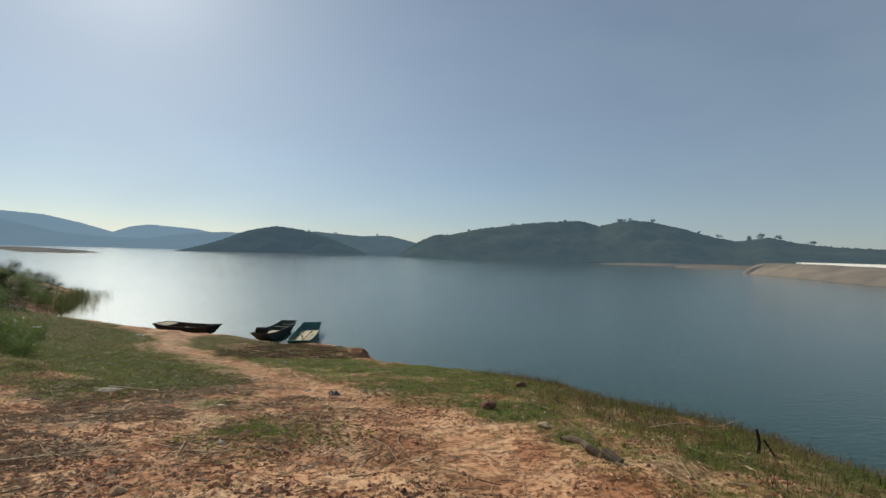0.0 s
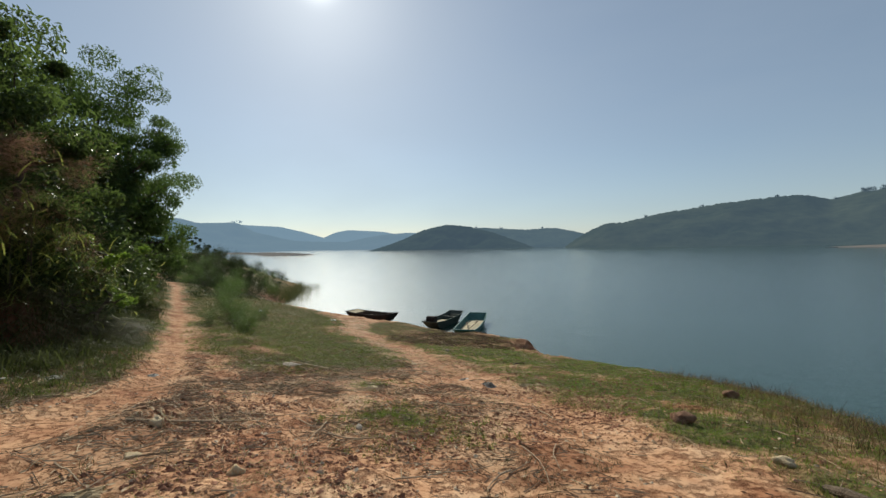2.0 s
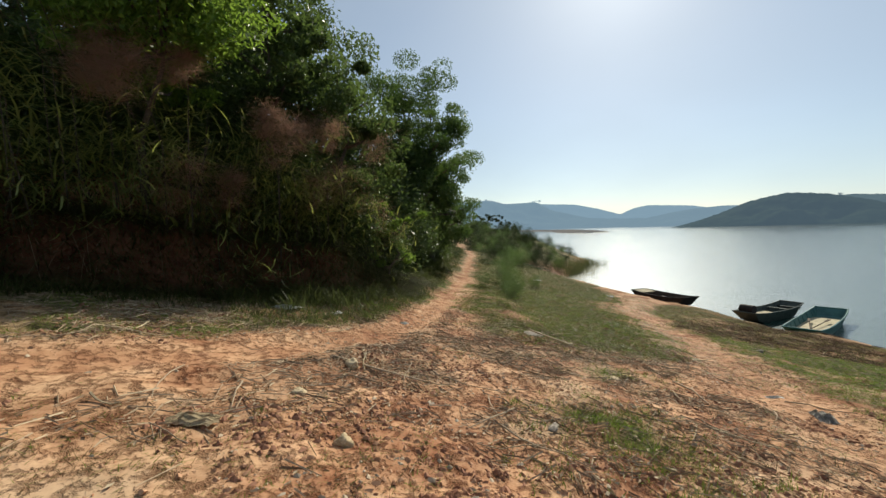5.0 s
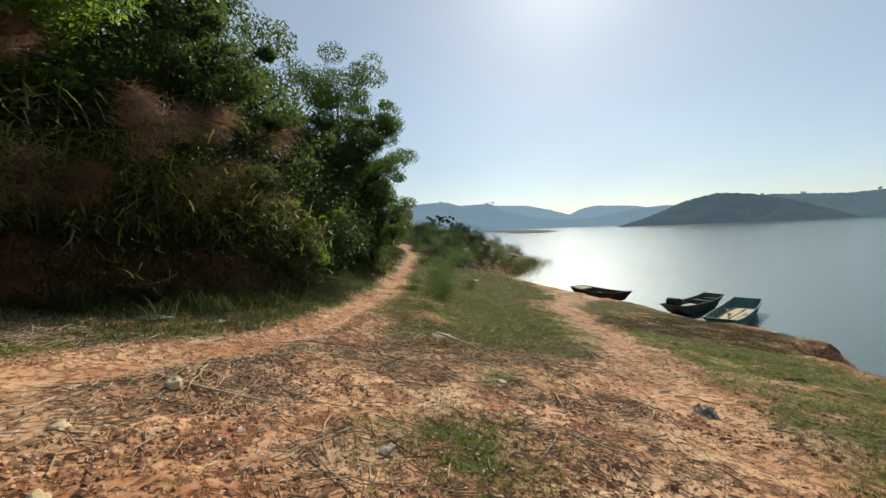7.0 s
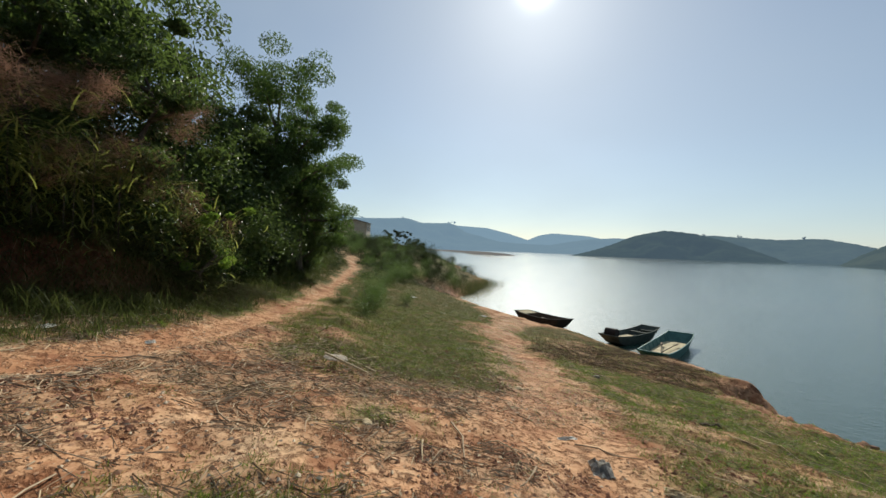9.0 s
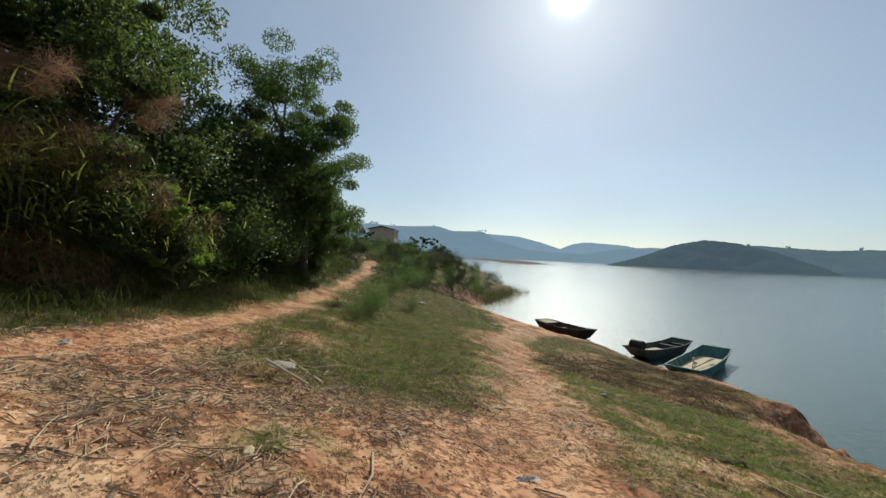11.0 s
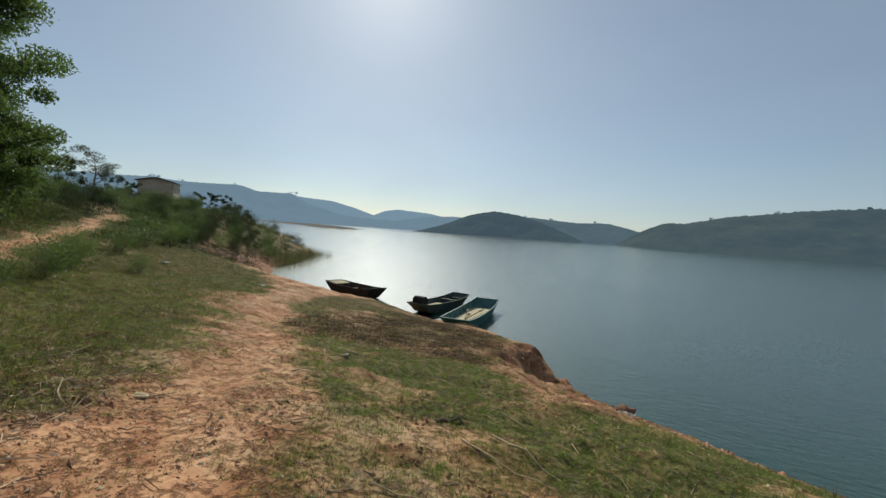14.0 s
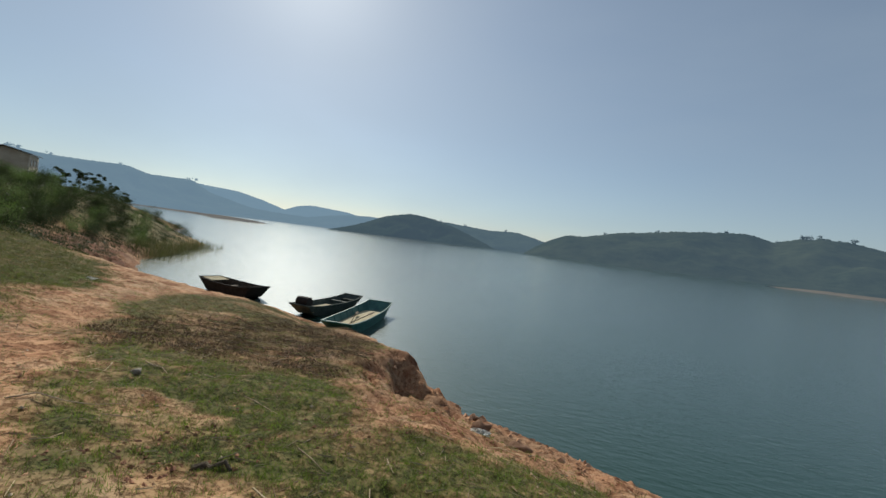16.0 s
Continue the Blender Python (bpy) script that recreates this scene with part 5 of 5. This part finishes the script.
tufts("bank_brush", scatter(520, 1, 13, 1, 17, lambda x, y: brush(x, y) * ramp(fbm(x * 0.7, y * 0.7, 71), 0.5, 0.6), 15), 8, 0.12, 0.28, 0.005, DEAD, "bare twiggy stalks on the lake bank", 16, 3, (0.2, 1.0))
tufts("dark_weeds", scatter(110, -1, 2.2, 1.5, 7, lambda x, y: ramp(fbm(x * 1.1, y * 1.1, 81), 0.55, 0.62), 17), 16, 0.05, 0.06, 0.006, REED, "small dark weed tufts on the clay", 18, 1)
tufts("dark_weeds", scatter(130, -6, 0, 1.5, 9, lambda x, y: litter_cover(x, y), 19), 14, 0.06, 0.06, 0.006, REED, "small dark weed tufts among stalks", 20, 1)
tufts("point_grass", scatter(16000, -75, -20, 14, 62, lambda x, y: ramp(shore_distance(x, y), 0.6, 2.5) * ramp(line_distance(x, y, PATH_LEFT), 0.4, 0.9) * np.clip(1.2 - np.hypot(x + 24, y - 20) / 55, 0.1, 1), 21), 7, 0.16, 0.22, 0.03, LEAF_SCRUB, "rank grass between the shrubs", 22, 2)
tufts("bank_top_grass", scatter(700, -14, -7.4, -8, 8, lambda x, y: ramp(line_x(y, CUT) - x, 0.1, 0.5) * (1 - ramp(line_x(y, CUT) - x, 2.0, 3.5)), 23), 9, 0.09, 0.4, 0.014, RANK, "rank grass on the cut bank's top", 24, 3, (0.5, 1.4))
tufts("dead_growth", scatter(160, -13, -6, -4, 9, lambda x, y: ramp(line_x(y, CUT) - x, -0.9, -0.2) * (1 - ramp(line_x(y, CUT) - x, 0.8, 1.4)), 63), 9, 0.14, 0.42, 0.007, DEAD, "dead brown stalks hanging over the cut bank", 64, 3, (0.9, 2.4))
tufts("weeds", scatter(900, -13, -6, -4, 9, lambda x, y: ramp(line_x(y, CUT) - x, -1.3, -0.5) * (1 - ramp(line_x(y, CUT) - x, 0.3, 0.9)), 65), 8, 0.1, 0.32, 0.013, RANK, "green weeds at the cut bank's foot", 66, 3, (0.4, 1.4))

tufts("hanging_weeds", scatter(1300, -13, -6, -6, 9, lambda x, y: ramp(line_x(y, CUT) - x, -0.1, 0.15) * (1 - ramp(line_x(y, CUT) - x, 0.5, 0.8)), 67), 8, 0.08, 0.45, 0.013, RANK, "dark weeds hanging down the cut bank", 68, 3, (1.4, 2.8))
tufts("hanging_weeds", scatter(700, -13, -6, -6, 9, lambda x, y: ramp(line_x(y, CUT) - x, -0.2, 0.1) * (1 - ramp(line_x(y, CUT) - x, 0.5, 0.8)), 69), 8, 0.1, 0.5, 0.006, DEAD, "dead stalks hanging down the cut bank", 70, 3, (1.4, 2.8))

spots = lambda x, y: np.exp(-((x + 2.3) ** 2 + (y - 4.9) ** 2) / 0.3) + 0.8 * np.exp(-((x + 1.3) ** 2 + (y - 4.6) ** 2) / 0.2) + 0.7 * np.exp(-((x + 1.75) ** 2 + (y - 3.7) ** 2) / 0.06)
tufts("grass", scatter(300, -4, 0, 3, 6.5, spots, 25), 10, 0.03, 0.06, 0.007, TURF, "fresh green grass patches on the clay", 26, 1)
rim = lambda x, y: within(x, y, DRY, 64) * ramp(x, -9.5, -7) * ramp(shore_distance(x, y), 0.3, 0.8) * ramp(fbm(x * 1.2, y * 1.2, 72), 0.3, 0.5)
tufts("dead_growth", scatter(4200, -10, -3, 13.5, 23, rim, 27), 9, 0.09, 0.065, 0.007, DEAD, "dead brown growth on the bank above the boats", 28, 2)

thin = lambda x, y: ramp(fbm(x * 1.1, y * 1.1, 95, 4), 0.5, 0.66) * ramp(line_distance(x, y, PATH_LEFT), 0.25, 0.6) * (0.35 + 0.65 * ramp(line_distance(x, y, PATH_BOATS), 0.2, 0.8))
tufts("sparse_grass", scatter(1900, -8, 3, 0.6, 11, thin, 51), 8, 0.05, 0.04, 0.006, TURF, "sparse green grass on bare clay", 52, 1, (0.6, 1.8))
tufts("sparse_grass", scatter(3200, -8, 3, 0.6, 12, thin, 53), 8, 0.06, 0.05, 0.005, DRY_GRASS, "sparse dry grass matted on bare clay", 54, 1, (0.8, 2.2))

worn = lambda x, y: (1 - grass_cover(x, y)) * ramp(fbm(x * 0.9, y * 0.9, 96, 4), 0.42, 0.6) * ramp(shore_distance(x, y), 1.0, 2.5) * ramp(x - line_x(y, PATH_LEFT), 1.0, 2.0) * (1 - within(x, y, BARE, 62))
tufts("sparse_grass", scatter(1500, -14, -1, 8.5, 20, worn, 55), 8, 0.06, 0.045, 0.006, TURF, "sparse green grass on the track to the boats", 56, 1, (0.6, 1.8))
tufts("sparse_grass", scatter(2600, -14, -1, 8.5, 20, worn, 57), 8, 0.07, 0.05, 0.006, DRY_GRASS, "sparse dry grass on the track to the boats", 58, 1, (0.8, 2.2))


def reeds():
    r = np.random.default_rng(61)
    n = 2600
    u = r.uniform(0, 1, n)
    x = np.interp(u, [0, 0.3, 0.6, 0.85, 1], [-31.5, -34.2, -37, -40, -43]) + r.normal(0.4, 1.0, n)
    y = np.interp(u, [0, 0.3, 0.6, 0.85, 1], [32.6, 36.6, 41, 45.5, 49]) + r.normal(0, 0.9, n)
    d = shore_distance(x, y)
    ok = (d > -3.2) & (d < 2.2) & (r.uniform(0, 1, n) < np.where(d < -0.8, 0.6, 1.0))
    x, y, d = x[ok], y[ok], d[ok]
    n = len(x)
    a = r.uniform(0, 2 * np.pi, n)
    way = np.stack([np.cos(a), np.sin(a), 0 * a], 1)
    root = np.column_stack([x, y, np.maximum(height(x, y, False), WATER - 0.3)])
    v, f = blade_arrays(root, way, r.uniform(0.6, 1.5, n), np.full(n, 0.028), r.uniform(0.05, 0.5, n), 3)
    stuff("reeds", mesh_from("reeds", v, f, REED), "dark reeds standing at the water's edge", "reeds")


reeds()


def pebbles(name, places, lo, hi, mat, label, seed):
    """Small angular stones and clods, flattened."""
    r = np.random.default_rng(seed)
    n = len(places)
    base = np.array([(1, 0, 0), (0, 1, 0), (-1, 0, 0), (0, -1, 0), (0, 0, 1), (0.7, 0.7, 0.55), (-0.7, -0.6, 0.6)], float)
    tri = np.array([(0, 5, 4), (0, 1, 5), (5, 1, 4), (1, 2, 4), (2, 6, 4), (2, 3, 6), (6, 3, 4), (3, 0, 4)])
    s = lo + (hi - lo) * r.uniform(0, 1, n) ** 3
    a = r.uniform(0, 2 * np.pi, n)
    j = base[None] * r.uniform(0.65, 1.2, (n, 7, 3)) * s[:, None, None] * np.array([1, 1, 0.75])
    ca, sa = np.cos(a)[:, None], np.sin(a)[:, None]
    x = j[:, :, 0] * ca - j[:, :, 1] * sa + places[:, 0:1]
    y = j[:, :, 0] * sa + j[:, :, 1] * ca + places[:, 1:2]
    z = j[:, :, 2] + (height(places[:, 0], places[:, 1]) - s * 0.15)[:, None]
    f = (np.arange(n)[:, None, None] * 7 + tri[None]).reshape(-1, 3)
    stuff(name, mesh_from(name, np.stack([x, y, z], 2).reshape(-1, 3), f, mat), label, "pebbles")


def island_mat(name, dark, light):
    m, n, l, b = material(name, 0.9, 0.15)
    g = n.new("ShaderNodeNewGeometry")
    c = ramp_node(n, l, g.outputs["Random Per Island"], (0.0, dark), (1.0, light))
    l.new(mix_node(n, l, 0.3, c, ramp_node(n, l, noise_node(n, l, 60, 3), (0.3, dark), (0.7, light))), b.inputs["Base Color"])
    return m


CLOD = island_mat("clay_clods", (0.32, 0.155, 0.08), (0.58, 0.34, 0.20))
GRIT = island_mat("pale_grit", (0.34, 0.24, 0.15), (0.66, 0.55, 0.40))
LITTER = island_mat("dead_stalks", (0.22, 0.14, 0.085), (0.62, 0.49, 0.32))
BROWN_LITTER = island_mat("brown_stalks", (0.12, 0.075, 0.045), (0.42, 0.31, 0.20))
bare = lambda x, y: (1 - 0.8 * grass_cover(x, y)) * np.clip(1.3 - np.hypot(x + 1, y - 4.5) / 9, 0.03, 1) * ramp(fbm(x * 0.9, y * 0.9, 91, 3), 0.35, 0.6)
pebbles("clods", scatter(26000, -9, 5, 0.2, 18, bare, 31), 0.005, 0.026, CLOD, "crumbly orange clay clods", 32)
pebbles("grit", scatter(5000, -9, 5, 0.2, 18, bare, 33), 0.005, 0.028, GRIT, "pale grit on the clay", 34)
RUBBLE = island_mat("red_rubble", (0.16, 0.07, 0.042), (0.42, 0.21, 0.125))
rubble = lambda x, y: ramp(fbm(x * 0.75, y * 0.75, 97, 4), 0.52, 0.62) * ramp(line_distance(x, y, PATH_LEFT), 0.3, 0.7) * np.clip(1.3 - np.hypot(x + 1.5, y - 4) / 8, 0.03, 1)
pebbles("rubble", scatter(17000, -8, 4, 0.4, 14, rubble, 37), 0.006, 0.034, RUBBLE, "reddish clay rubble broken on the ground", 38)
pebbles("beach_stones", scatter(700, -4, 5, 14.5, 19.4, lambda x, y: 1 - ramp(shore_distance(x, y), 0.3, 2.2), 35), 0.02, 0.12, CLOD, "reddish stones along the waterline", 36)


def stalks(name, places, lo, hi, mat, label, seed):
    """Short dry stalks lying every way on the ground."""
    r = np.random.default_rng(seed)
    n = len(places)
    ln = lo + (hi - lo) * r.uniform(0, 1, n) ** 2
    a = r.normal(-0.3, 1.0, n)
    d = np.stack([np.cos(a), np.sin(a)], 1) * (ln / 2)[:, None]
    p, q = places - d, places + d
    w = r.uniform(0.002, 0.006, n)
    zp, zq = height(p[:, 0], p[:, 1]) + r.uniform(0.002, 0.02, n), height(q[:, 0], q[:, 1]) + r.uniform(0.002, 0.02, n)
    side = np.stack([-np.sin(a), np.cos(a)], 1) * w[:, None]
    v = np.stack([np.column_stack([p - side, zp]), np.column_stack([p + side, zp]), np.column_stack([p, zp + w * 1.6]), np.column_stack([q - side * 0.6, zq]), np.column_stack([q + side * 0.6, zq]), np.column_stack([q, zq + w])], 1)
    t = np.array([(0, 3, 5, 2), (1, 2, 5, 4), (0, 1, 4, 3)])
    f = (np.arange(n)[:, None, None] * 6 + t[None]).reshape(-1, 4)
    stuff(name, mesh_from(name, v.reshape(-1, 3), f, mat), label, "stalks")


lit_w = lambda x, y: litter_cover(x, y) * np.clip(1.3 - np.hypot(x + 2, y - 5) / 11, 0.05, 1)
stalks("dry_stalks", scatter(4200, -10, 3, 0.3, 18, lit_w, 41), 0.04, 0.28, LITTER, "scattered dry stalks on the clay", 42)
stalks("dry_stalks", scatter(4600, -10, 3, 0.3, 18, lit_w, 71), 0.03, 0.24, BROWN_LITTER, "brown broken stalks on the clay", 72)
stalks("dry_stalks", scatter(2500, -8, 4, 2, 17, lambda x, y: 0.15 + 0.5 * grass_cover(x, y), 43), 0.04, 0.3, LITTER, "scattered dry stalks in the grass", 44)
foot_w = lambda x, y: ramp(line_x(y, PATH_LEFT) - x, 0.4, 0.8) * (1 - ramp(line_x(y, CUT) - x, 0.2, 0.6)) * (1 - ramp(y, 4, 8) * 0.7)
stalks("dry_stalks", scatter(3000, -10, -3, -4, 9, foot_w, 45), 0.05, 0.4, BROWN_LITTER, "heaped dry stalks at the cut bank's foot", 46)


def leaf_litter():
    r = np.random.default_rng(47)
    p = scatter(5000, -11, 3, -2, 16, lambda x, y: np.maximum(lit_w(x, y), foot_w(x, y)), 48)
    c = np.column_stack([p, height(p[:, 0], p[:, 1]) + 0.012])
    v, f = leaf_arrays(c, 0.05, 0.024, 0.0, r)
    v = v.reshape(-1, 4, 3)
    v[:, :, 2] = c[:, None, 2] + (v[:, :, 2] - c[:, None, 2]) * 0.3
    stuff("dead_leaves", mesh_from("dead_leaves", v.reshape(-1, 3), f, LITTER), "fallen dry leaves on the clay", "leaves")


leaf_litter()
